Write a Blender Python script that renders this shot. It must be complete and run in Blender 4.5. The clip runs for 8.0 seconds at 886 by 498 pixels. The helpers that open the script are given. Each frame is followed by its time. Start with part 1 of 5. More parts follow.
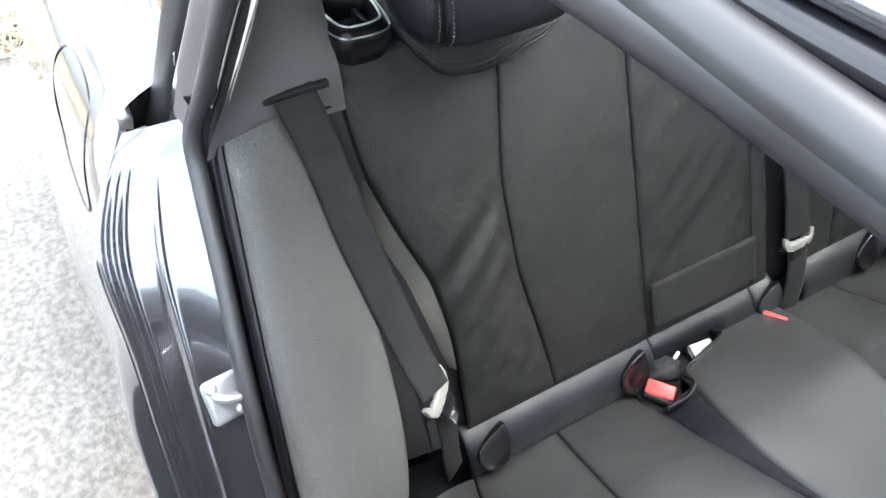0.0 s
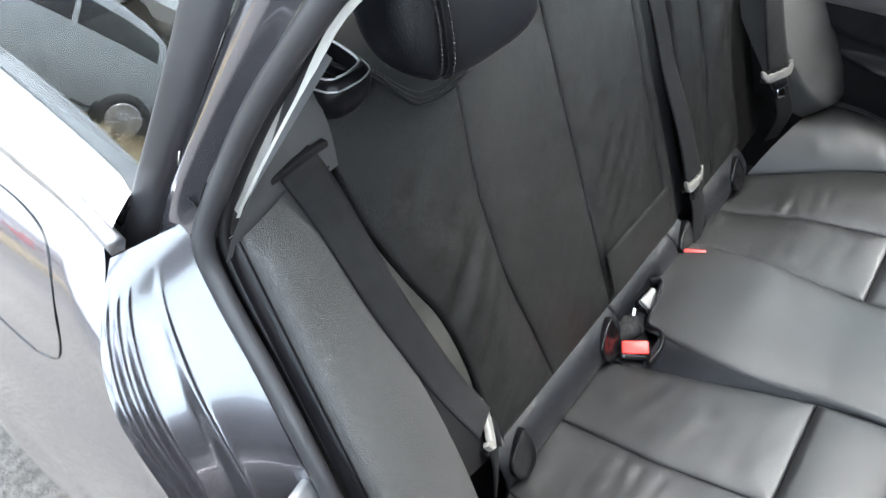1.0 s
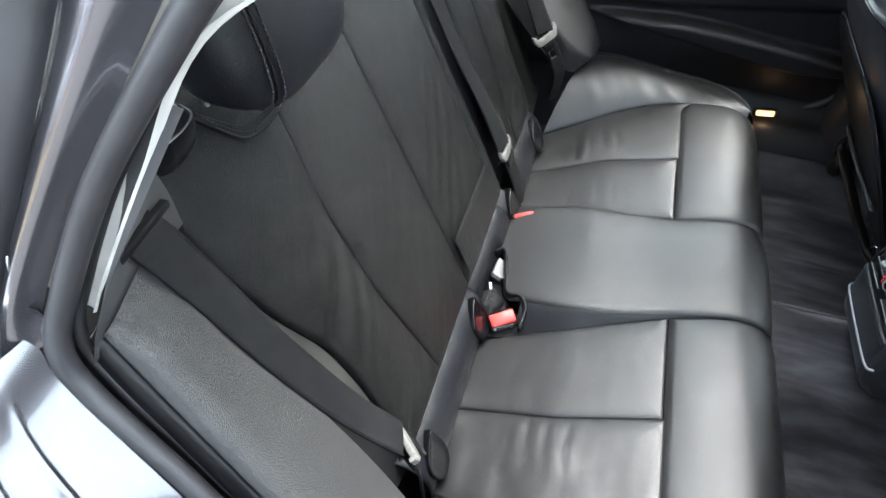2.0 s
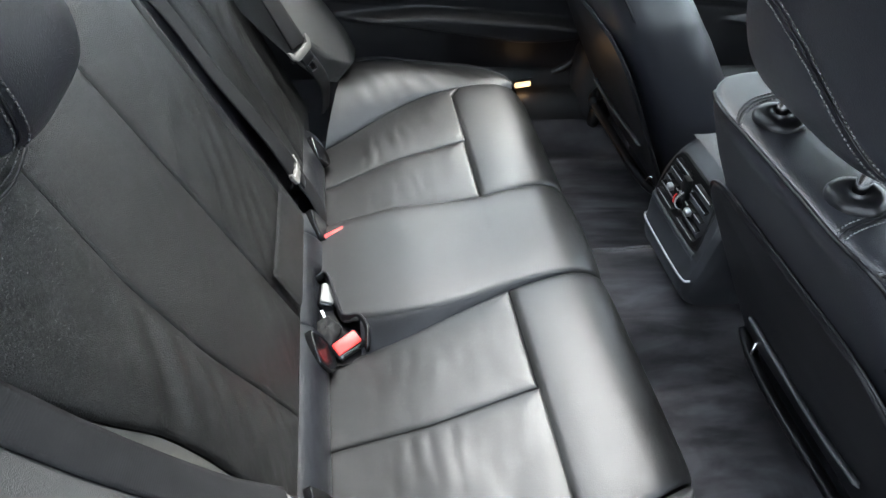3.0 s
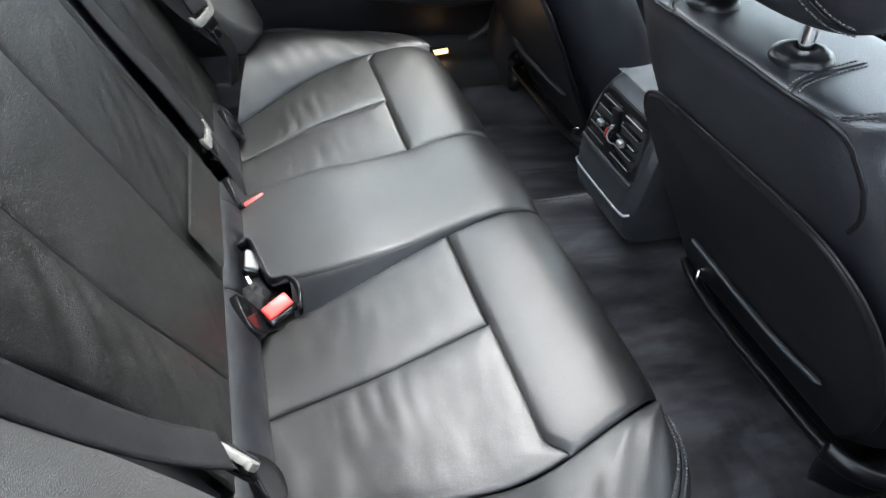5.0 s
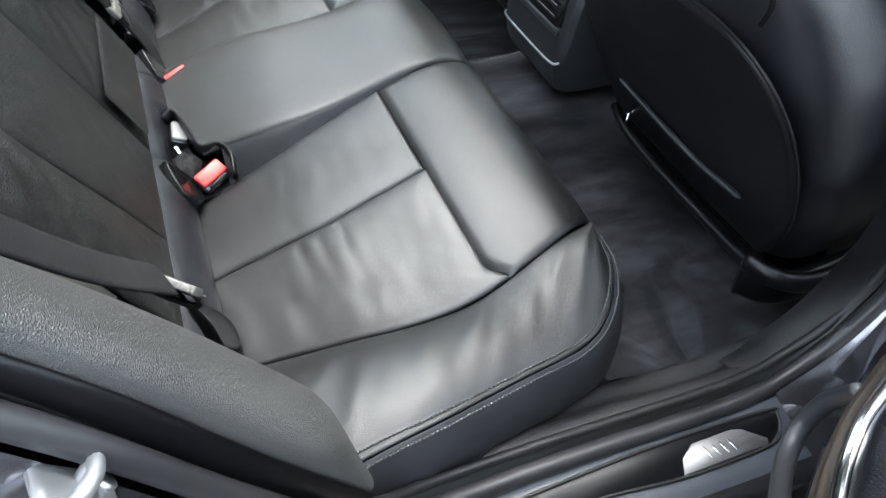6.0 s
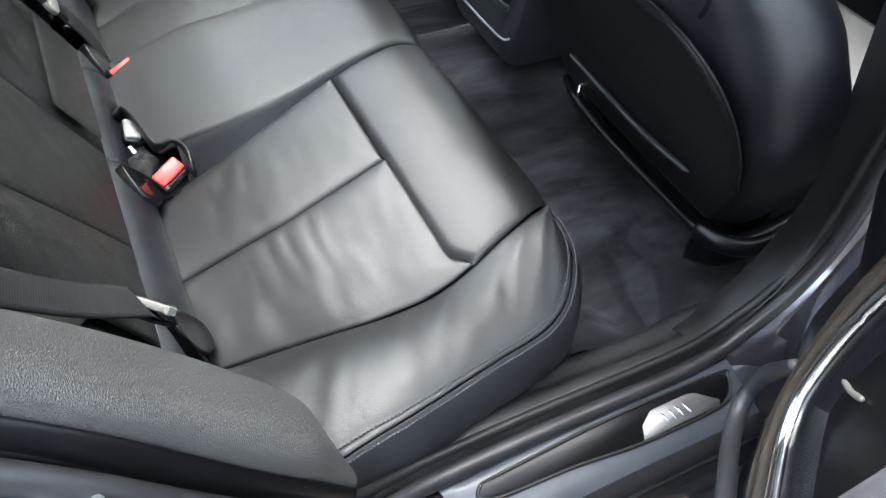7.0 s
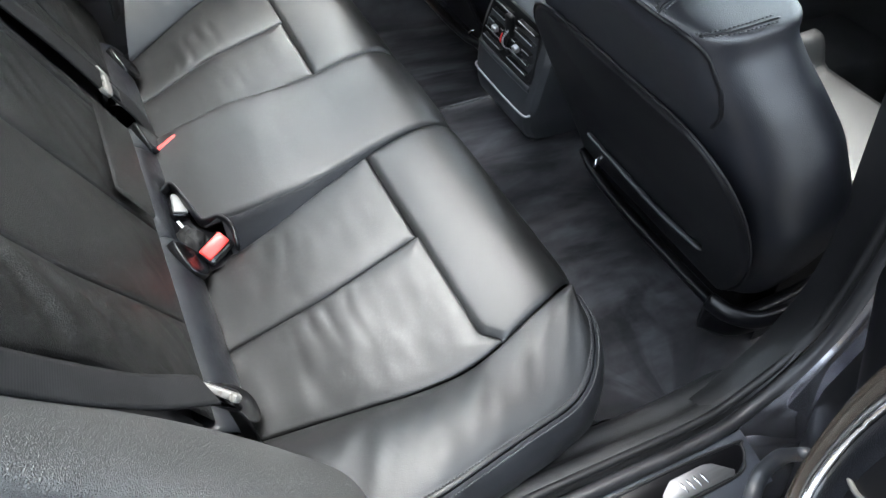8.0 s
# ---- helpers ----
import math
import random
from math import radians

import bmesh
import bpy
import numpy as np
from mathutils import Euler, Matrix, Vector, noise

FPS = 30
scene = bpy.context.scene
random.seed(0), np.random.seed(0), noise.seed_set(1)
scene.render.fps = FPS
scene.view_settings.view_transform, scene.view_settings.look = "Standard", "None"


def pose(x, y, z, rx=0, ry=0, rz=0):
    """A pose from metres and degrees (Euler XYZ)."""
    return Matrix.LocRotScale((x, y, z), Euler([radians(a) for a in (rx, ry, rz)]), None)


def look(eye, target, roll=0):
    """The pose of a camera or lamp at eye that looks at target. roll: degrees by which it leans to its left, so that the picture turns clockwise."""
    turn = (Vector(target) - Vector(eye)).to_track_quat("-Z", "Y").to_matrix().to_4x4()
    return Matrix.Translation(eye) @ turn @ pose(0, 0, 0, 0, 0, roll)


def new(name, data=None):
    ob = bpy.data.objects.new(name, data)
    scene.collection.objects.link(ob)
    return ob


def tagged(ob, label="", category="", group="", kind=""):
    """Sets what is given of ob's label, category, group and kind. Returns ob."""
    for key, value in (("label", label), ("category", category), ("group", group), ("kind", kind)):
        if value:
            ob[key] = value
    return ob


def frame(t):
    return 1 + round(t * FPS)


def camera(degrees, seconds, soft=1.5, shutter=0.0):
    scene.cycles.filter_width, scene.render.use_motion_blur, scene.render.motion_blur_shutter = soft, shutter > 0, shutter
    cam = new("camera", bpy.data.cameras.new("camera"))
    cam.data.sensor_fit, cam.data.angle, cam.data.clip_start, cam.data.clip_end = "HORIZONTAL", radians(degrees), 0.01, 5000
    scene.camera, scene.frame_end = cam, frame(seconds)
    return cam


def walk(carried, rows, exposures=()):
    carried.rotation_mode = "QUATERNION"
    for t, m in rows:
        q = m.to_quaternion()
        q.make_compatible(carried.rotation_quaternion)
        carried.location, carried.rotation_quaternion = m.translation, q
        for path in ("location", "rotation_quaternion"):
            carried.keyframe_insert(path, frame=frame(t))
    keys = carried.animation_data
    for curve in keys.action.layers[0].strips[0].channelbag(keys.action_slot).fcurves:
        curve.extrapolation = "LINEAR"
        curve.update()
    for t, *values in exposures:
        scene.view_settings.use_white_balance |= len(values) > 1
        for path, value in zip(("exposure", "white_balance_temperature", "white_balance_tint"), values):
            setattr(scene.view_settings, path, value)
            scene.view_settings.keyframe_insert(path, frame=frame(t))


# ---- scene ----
from mathutils.bvhtree import BVHTree

cam = camera(67.2, 8.0)
PATH = [
    (0.0, 0.0364, -0.7509, 1.4428, 42.110, -1.243, 61.012),
    (0.5, -0.0984, -0.8503, 1.4481, 41.650, -1.846, 50.013),
    (1.0, -0.1567, -0.8978, 1.4441, 42.460, -2.477, 38.515),
    (1.5, -0.2114, -0.9189, 1.4388, 43.114, -2.841, 28.316),
    (2.0, -0.2251, -0.9126, 1.4345, 43.973, -3.337, 15.783),
    (2.2, -0.2306, -0.9121, 1.4322, 44.641, -3.274, 10.698),
    (3.3, -0.2814, -0.8721, 1.3291, 48.960, -3.942, -11.767),
    (3.5, -0.2789, -0.8711, 1.3190, 49.256, -3.830, -12.475),
    (4.0, -0.2974, -0.8676, 1.3125, 50.340, -4.234, -14.031),
    (4.2, -0.2964, -0.8633, 1.2949, 50.536, -4.288, -14.216),
    (5.3, -0.2836, -0.9287, 1.1975, 49.906, -4.509, -17.720),
    (5.5, -0.2888, -0.9409, 1.1787, 48.626, -4.626, -18.978),
    (6.0, -0.2909, -0.9734, 1.1675, 43.093, -4.472, -22.527),
    (6.5, -0.2833, -0.9820, 1.1764, 39.901, -4.533, -25.671),
    (7.0, -0.2872, -0.9541, 1.2175, 39.348, -4.543, -27.276),
    (7.5, -0.3056, -0.9266, 1.2760, 39.605, -4.321, -27.369),
    (8.0, -0.3212, -0.9295, 1.3075, 41.861, -4.212, -26.872),
]
walk(cam, [(t, pose(x, y, z, rx, ry, rz)) for t, x, y, z, rx, ry, rz in PATH],
     [(0.0, 2.78), (0.35, 2.71), (0.8, 2.55), (2.0, 2.62), (3.5, 2.75), (5.5, 2.60), (6.0, 2.50), (7.0, 2.58), (8.0, 2.58)])

# ---- daylight: a bright, thinly clouded sky ----
world = bpy.data.worlds.new("sky")
scene.world = world
world.use_nodes = True
wn, wl = world.node_tree.nodes, world.node_tree.links
sky = wn.new("ShaderNodeTexSky")
sky.sky_type, sky.sun_disc = "NISHITA", False
sky.sun_elevation, sky.sun_rotation = radians(65), radians(24)
sky.air_density, sky.dust_density = 1.0, 3.0
cloud_map, clouds, cover, veil = (wn.new("ShaderNodeTexCoord"), wn.new("ShaderNodeTexNoise"), wn.new("ShaderNodeMapRange"), wn.new("ShaderNodeMix"))
clouds.inputs["Scale"].default_value, clouds.inputs["Detail"].default_value = 2.2, 5
cover.inputs[1].default_value, cover.inputs[2].default_value = 0.3, 0.7
cover.inputs[3].default_value, cover.inputs[4].default_value = 0.55, 0.95
veil.data_type, veil.inputs[7].default_value = "RGBA", (7.3, 8.25, 9.25, 1)
wl.new(cloud_map.outputs["Generated"], clouds.inputs["Vector"])
wl.new(clouds.outputs["Fac"], cover.inputs[0])
wl.new(cover.outputs[0], veil.inputs[0])
wl.new(sky.outputs[0], veil.inputs[6])
wl.new(veil.outputs[2], wn["Background"].inputs[0])
wn["Background"].inputs[1].default_value = 0.17

sun = new("sun", bpy.data.lights.new("sun", "SUN"))
sun.data.energy, sun.data.angle, sun.data.color = 2.7, radians(48), (1.0, 0.98, 0.95)
sun.matrix_world = look((1.5, 3.4, 8.1), (0, 0, 0))


# ---- materials ----
def material(name, colour, rough=0.5, metal=0.0, coat=0.0, spec=0.5):
    m = bpy.data.materials.new(name)
    m.use_nodes = True
    b = m.node_tree.nodes["Principled BSDF"]
    b.inputs["Base Color"].default_value = (*colour, 1)
    b.inputs["Roughness"].default_value = rough
    b.inputs["Metallic"].default_value = metal
    b.inputs["Coat Weight"].default_value = coat
    b.inputs["Coat Roughness"].default_value = 0.03
    b.inputs["Specular IOR Level"].default_value = spec
    return m


def vary(m, scale, amount, low=0.3, high=0.7, detail=4, rough=0.0, stretch=(1, 1, 1), turn=0):
    """Uneven colour, and uneven gloss, from a noise of that scale."""
    n, l = m.node_tree.nodes, m.node_tree.links
    b = n["Principled BSDF"]
    tc, no, mr = n.new("ShaderNodeTexCoord"), n.new("ShaderNodeTexNoise"), n.new("ShaderNodeMapRange")
    no.inputs["Scale"].default_value, no.inputs["Detail"].default_value = scale, detail
    mp = n.new("ShaderNodeMapping")
    mp.inputs["Scale"].default_value, mp.inputs["Rotation"].default_value = stretch, (0, 0, radians(turn))
    l.new(tc.outputs["Object"], mp.inputs[0])
    l.new(mp.outputs[0], no.inputs["Vector"])
    l.new(no.outputs["Fac"], mr.inputs[0])
    mr.inputs[1].default_value, mr.inputs[2].default_value = low, high
    mr.inputs[3].default_value, mr.inputs[4].default_value = 1 - amount, 1 + amount
    mix = n.new("ShaderNodeMix")
    mix.data_type, mix.blend_type, mix.inputs[0].default_value = "RGBA", "MULTIPLY", 1.0
    if b.inputs["Base Color"].is_linked:
        l.new(b.inputs["Base Color"].links[0].from_socket, mix.inputs[6])
    else:
        mix.inputs[6].default_value = b.inputs["Base Color"].default_value
    l.new(mr.outputs[0], mix.inputs[7])
    l.new(mix.outputs[2], b.inputs["Base Color"])
    if rough:
        add = n.new("ShaderNodeMath")
        add.operation, add.inputs[1].default_value = "MULTIPLY_ADD", rough
        add.inputs[2].default_value = b.inputs["Roughness"].default_value - rough / 2
        l.new(no.outputs["Fac"], add.inputs[0])
        l.new(add.outputs[0], b.inputs["Roughness"])
    return m


def bump(m, kind, scale, strength, distance, stretch=(1, 1, 1), detail=3):
    """Fine relief; a second call adds to the first."""
    n, l = m.node_tree.nodes, m.node_tree.links
    b = n["Principled BSDF"]
    tc, mp, bp = n.new("ShaderNodeTexCoord"), n.new("ShaderNodeMapping"), n.new("ShaderNodeBump")
    mp.inputs["Scale"].default_value = stretch
    l.new(tc.outputs["Object"], mp.inputs[0])
    if kind == "cells":
        tx = n.new("ShaderNodeTexVoronoi")
        tx.feature = "DISTANCE_TO_EDGE"
        out = tx.outputs["Distance"]
    elif kind == "bands":
        tx = n.new("ShaderNodeTexWave")
        out = tx.outputs["Fac"]
    else:
        tx = n.new("ShaderNodeTexNoise")
        tx.inputs["Detail"].default_value = detail
        out = tx.outputs["Fac"]
    tx.inputs["Scale"].default_value = scale
    l.new(mp.outputs[0], tx.inputs["Vector"])
    l.new(out, bp.inputs["Height"])
    bp.inputs["Strength"].default_value, bp.inputs["Distance"].default_value = strength, distance
    if b.inputs["Normal"].is_linked:
        l.new(b.inputs["Normal"].links[0].from_socket, bp.inputs["Normal"])
    l.new(bp.outputs[0], b.inputs["Normal"])
    return m


def swirl(m, centre, scale, amount):
    """Uneven arcs left by brushing the pile round one point."""
    n, l = m.node_tree.nodes, m.node_tree.links
    b = n["Principled BSDF"]
    tc, sub, sep, leng = n.new("ShaderNodeTexCoord"), n.new("ShaderNodeVectorMath"), n.new("ShaderNodeSeparateXYZ"), n.new("ShaderNodeVectorMath")
    sub.operation, leng.operation = "SUBTRACT", "LENGTH"
    sub.inputs[1].default_value = centre
    l.new(tc.outputs["Object"], sub.inputs[0])
    l.new(sub.outputs[0], sep.inputs[0])
    l.new(sub.outputs[0], leng.inputs[0])
    turn, com, no, mr = n.new("ShaderNodeMath"), n.new("ShaderNodeCombineXYZ"), n.new("ShaderNodeTexNoise"), n.new("ShaderNodeMapRange")
    turn.operation = "ARCTAN2"
    l.new(sep.outputs[1], turn.inputs[0])
    l.new(sep.outputs[0], turn.inputs[1])
    small = n.new("ShaderNodeMath")
    small.operation, small.inputs[1].default_value = "MULTIPLY", 0.11
    l.new(turn.outputs[0], small.inputs[0])
    l.new(leng.outputs["Value"], com.inputs[0])
    l.new(small.outputs[0], com.inputs[1])
    l.new(com.outputs[0], no.inputs["Vector"])
    no.inputs["Scale"].default_value, no.inputs["Detail"].default_value, no.inputs["Distortion"].default_value = scale, 5, 0.6
    mr.inputs[1].default_value, mr.inputs[2].default_value = 0.4, 0.62
    mr.inputs[3].default_value, mr.inputs[4].default_value = 1 - amount, 1 + amount * 1.4
    l.new(no.outputs["Fac"], mr.inputs[0])
    mix = n.new("ShaderNodeMix")
    mix.data_type, mix.blend_type, mix.inputs[0].default_value = "RGBA", "MULTIPLY", 1.0
    mix.inputs[6].default_value = b.inputs["Base Color"].default_value
    l.new(mr.outputs[0], mix.inputs[7])
    l.new(mix.outputs[2], b.inputs["Base Color"])
    return m


leather = material("black leather", (0.0055, 0.0056, 0.0059), 0.41, spec=0.70)
vary(leather, 9, 0.25, rough=0.12)
bump(leather, "cells", 520, 0.45, 0.0008)
bump(leather, "noise", 24, 0.15, 0.004, (1.3, 0.8, 1))
coarse_leather = material("coarse grained leather", (0.043, 0.0432, 0.0424), 0.40, spec=0.46)
vary(coarse_leather, 6, 0.2, rough=0.1)
bump(coarse_leather, "cells", 640, 1.0, 0.0017, (1.0, 0.55, 1.0))
bump(coarse_leather, "noise", 700, 0.2, 0.0004)
smooth_leather = material("smooth blue-black leather", (0.0045, 0.0050, 0.0068), 0.36, spec=0.28)
vary(smooth_leather, 12, 0.2, rough=0.1)
bump(smooth_leather, "cells", 420, 0.7, 0.0007)
back_leather = material("grained black backrest leather", (0.0072, 0.0072, 0.0070), 0.38, spec=0.24)
vary(back_leather, 30, 0.25, rough=0.26, detail=6)
bump(back_leather, "cells", 400, 0.9, 0.0012)
bump(back_leather, "noise", 40, 0.25, 0.004)
front_leather = material("blue-black front seat leather", (0.0072, 0.0078, 0.0105), 0.37, spec=0.70)
vary(front_leather, 12, 0.2, rough=0.1)
bump(front_leather, "cells", 480, 0.5, 0.0008)
carpet = material("black carpet", (0.012, 0.012, 0.013), 0.95, spec=0.2)
vary(carpet, 6, 0.5, 0.35, 0.65)
bump(carpet, "noise", 900, 0.6, 0.002)
mat_pile = material("grey velour floor mat", (0.039, 0.0385, 0.043), 0.95, spec=0.2)
swirl(mat_pile, (0.33, -0.66, 0), 20, 0.34)
vary(mat_pile, 15, 0.24, 0.40, 0.60, 5, 0.0, (0.6, 1.8, 1), -20)
vary(mat_pile, 3, 0.2)
bump(mat_pile, "noise", 700, 0.6, 0.002)
plastic = material("black soft plastic", (0.011, 0.011, 0.012), 0.46, spec=0.36)
vary(plastic, 20, 0.2, rough=0.1)
bump(plastic, "noise", 900, 0.25, 0.0005)
grained_plastic = material("grained black plastic", (0.016, 0.016, 0.017), 0.45)
vary(grained_plastic, 18, 0.2, rough=0.1)
bump(grained_plastic, "cells", 330, 0.5, 0.0008)
hard_plastic = material("dark moulded plastic", (0.004, 0.004, 0.0048), 0.30, spec=0.22)
vary(hard_plastic, 15, 0.2, rough=0.08)
gloss_black = material("gloss black plastic", (0.006, 0.006, 0.007), 0.12)
vary(gloss_black, 30, 0.2)
rubber = material("black rubber", (0.020, 0.020, 0.022), 0.42)
vary(rubber, 25, 0.25, rough=0.15)
webbing = material("black belt webbing", (0.010, 0.0102, 0.0108), 0.65, spec=0.12)
bump(webbing, "bands", 420, 0.3, 0.0004, (0.6, 0.6, 1))
vary(webbing, 40, 0.2)
red = material("red buckle button", (0.62, 0.03, 0.025), 0.4)
vary(red, 60, 0.12)
chrome = material("chrome", (0.75, 0.75, 0.76), 0.12, 1.0)
vary(chrome, 30, 0.06)
satin = material("satin aluminium", (0.52, 0.52, 0.53), 0.38, 1.0)
vary(satin, 50, 0.12, rough=0.15)
zinc = material("dull grey zinc", (0.33, 0.34, 0.35), 0.38, 0.7)
vary(zinc, 45, 0.15)
paint = material("dark grey metallic paint", (0.175, 0.174, 0.193), 0.20, 0.9, 1.0)
vary(paint, 4, 0.12)
pale_trim = material("pale grey pillar trim", (0.42, 0.41, 0.38), 0.8)
vary(pale_trim, 30, 0.1)
bump(pale_trim, "noise", 900, 0.3, 0.0006)
headliner = material("pale headliner cloth", (0.66, 0.63, 0.57), 0.9)
vary(headliner, 30, 0.1)
glass = material("clear green-tinted glass", (0.82, 0.87, 0.85), 0.0)
glass.node_tree.nodes["Principled BSDF"].inputs["Transmission Weight"].default_value = 1.0
glass.node_tree.nodes["Principled BSDF"].inputs["IOR"].default_value = 1.45
roof_tint = material("dark tinted roof glass", (0.64, 0.67, 0.67), 0.0)
roof_tint.node_tree.nodes["Principled BSDF"].inputs["Transmission Weight"].default_value = 1.0
roof_tint.node_tree.nodes["Principled BSDF"].inputs["IOR"].default_value = 1.45
privacy = material("green-tinted side glass", (0.50, 0.56, 0.54), 0.0)
privacy.node_tree.nodes["Principled BSDF"].inputs["Transmission Weight"].default_value = 1.0
privacy.node_tree.nodes["Principled BSDF"].inputs["IOR"].default_value = 1.52
wood = material("dark streaked wood trim", (0.035, 0.028, 0.022), 0.22, coat=0.8)
vary(wood, 8, 0.3)
concrete = material("pale rough concrete", (0.096, 0.090, 0.082), 0.9)
vary(concrete, 1.3, 0.18)
vary(concrete, 60, 0.3, 0.35, 0.65)
bump(concrete, "noise", 70, 0.5, 0.012)
straw = material("dry straw-coloured grass", (0.40, 0.33, 0.21), 0.85)
vary(straw, 6, 0.4)
lamp_glow = material("warm lit lens", (0.9, 0.6, 0.3), 0.3)
lamp_glow.node_tree.nodes["Principled BSDF"].inputs["Emission Color"].default_value = (1.0, 0.60, 0.30, 1)
lamp_glow.node_tree.nodes["Principled BSDF"].inputs["Emission Strength"].default_value = 0.28


# ---- mesh helpers ----
def mesh_of(name, verts, faces, mats, smooth=True):
    me = bpy.data.meshes.new(name)
    me.from_pydata([tuple(v) for v in verts], [], faces)
    me.validate()
    for m in (mats if isinstance(mats, (list, tuple)) else [mats]):
        me.materials.append(m)
    bm = bmesh.new()
    bm.from_mesh(me)
    bmesh.ops.recalc_face_normals(bm, faces=bm.faces)
    bm.to_mesh(me)
    bm.free()
    if smooth:
        me.shade_smooth()
    return me


def part(name, data, parent=None, label=""):
    """data: (verts, faces, material[, smooth]); linked as ONE mesh object under its thing."""
    ob = new(name, mesh_of(name, *data))
    ob.parent = parent
    return tagged(ob, label)


def thing(name, label, category, group="", kind=""):
    return tagged(new(name), label, category, group, kind)


def grid(f, nu, nv, mat, loop_u=False, loop_v=False, cap=False):
    """A surface f(u, v), u and v from 0 to 1."""
    verts, faces = [], []
    cu, cv = nu if loop_u else nu + 1, nv if loop_v else nv + 1
    for i in range(cu):
        for j in range(cv):
            verts.append(Vector(f(i / nu, j / nv)))
    for i in range(nu):
        for j in range(nv):
            a, b = i * cv + j, i * cv + (j + 1) % cv
            c, d = (i + 1) % cu * cv + (j + 1) % cv, (i + 1) % cu * cv + j
            faces.append((a, b, c, d))
    if cap:
        faces.append(tuple(range(cv)))
        faces.append(tuple(range((cu - 1) * cv, cu * cv)))
    return verts, faces, mat


def curve_points(pts, n):
    """n + 1 points on a smooth line through pts (Catmull-Rom)."""
    p = [Vector(a) for a in pts]
    p = [p[0] * 2 - p[1]] + p + [p[-1] * 2 - p[-2]]
    out, m = [], len(pts) - 1
    for i in range(n + 1):
        s = i / n * m
        k = min(int(s), m - 1)
        t = s - k
        a, b, c, d = p[k:k + 4]
        out.append(0.5 * ((2 * b) + (c - a) * t + (2 * a - 5 * b + 4 * c - d) * t * t + (3 * b - a - 3 * c + d) * t ** 3))
    return out


def sweep(pts, section, mat, n=24, up=(0, 0, 1), ends=1.0):
    """A section [(a, b)] carried along a smooth line: a across, b along up."""
    line = curve_points(pts, n)
    up, verts, faces, k = Vector(up), [], [], len(section)
    for i, p in enumerate(line):
        t = (line[min(i + 1, n)] - line[max(i - 1, 0)]).normalized()
        side = t.cross(up).normalized()
        v = side.cross(t)
        e = ends if i in (0, n) else 1.0
        verts += [p + side * a * e + v * b * e for a, b in section]
    for i in range(n):
        for j in range(k):
            faces.append((i * k + j, i * k + (j + 1) % k, (i + 1) * k + (j + 1) % k, (i + 1) * k + j))
    faces += [tuple(range(k)), tuple(range(n * k, n * k + k))]
    return verts, faces, mat


def ring(rx, ry=None, n=12, power=2.0):
    ry = rx if ry is None else ry
    out = []
    for i in range(n):
        a = 2 * math.pi * i / n
        c, s = math.cos(a), math.sin(a)
        out.append((rx * math.copysign(abs(c) ** (2 / power), c), ry * math.copysign(abs(s) ** (2 / power), s)))
    return out


def tube(pts, r, mat, n=24, sides=10, up=(0.01, 0.02, 1), ends=0.6):
    return sweep(pts, ring(r, n=sides), mat, n, up, ends)


def box(size, mat, bevel=0.004, m=None, segments=2):
    bm = bmesh.new()
    bmesh.ops.create_cube(bm, size=1.0, matrix=Matrix.Diagonal((*size, 1)))
    if bevel:
        bmesh.ops.bevel(bm, geom=bm.edges[:], offset=bevel, segments=segments, profile=0.5, affect="EDGES")
    if m is not None:
        bm.transform(m)
    bm.verts.index_update()
    out = [v.co.copy() for v in bm.verts], [tuple(v.index for v in f.verts) for f in bm.faces], mat
    bm.free()
    return out


def lathe(profile, mat, m, n=24):
    """profile [(radius, height)] turned round the local z axis."""
    verts, faces, k = [], [], len(profile)
    for i in range(n):
        a = 2 * math.pi * i / n
        verts += [m @ Vector((r * math.cos(a), r * math.sin(a), h)) for r, h in profile]
    for i in range(n):
        for j in range(k - 1):
            faces.append((i * k + j, (i + 1) % n * k + j, (i + 1) % n * k + j + 1, i * k + j + 1))
    return verts, faces, mat


def joined(*items):
    verts, faces = [], []
    for v, f, *_ in items:
        k = len(verts)
        verts += list(v)
        faces += [tuple(i + k for i in face) for face in f]
    return verts, faces, items[0][2]


def prism(outline, depth, mat, bevel=0.003):
    """A polygon of 3D points pushed along depth, with softened edges."""
    bm = bmesh.new()
    low = [bm.verts.new(Vector(p)) for p in outline]
    face = bm.faces.new(low)
    new_geom = bmesh.ops.extrude_face_region(bm, geom=[face])["geom"]
    bmesh.ops.translate(bm, vec=Vector(depth), verts=[g for g in new_geom if isinstance(g, bmesh.types.BMVert)])
    if bevel:
        bmesh.ops.bevel(bm, geom=bm.edges[:], offset=bevel, segments=2, profile=0.5, affect="EDGES")
    bm.verts.index_update()
    out = [v.co.copy() for v in bm.verts], [tuple(v.index for v in f.verts) for f in bm.faces], mat
    bm.free()
    return out


def step(a, b, x):
    t = max(0.0, min(1.0, (x - a) / (b - a)))
    return t * t * (3 - 2 * t)


def lerp(a, b, t):
    return a + (b - a) * t


def table(rows):
    """A smooth function of one variable through rows (x, value)."""
    xs, ys = zip(*rows)
    fine = np.linspace(xs[0], xs[-1], 200)
    val = np.interp(fine, xs, ys)
    k = np.exp(-0.5 * (np.arange(-12, 13) / 5.0) ** 2)
    val = np.convolve(np.pad(val, 12, mode="reflect", reflect_type="odd"), k / k.sum(), mode="valid")
    return lambda x: float(np.interp(x, fine, val))


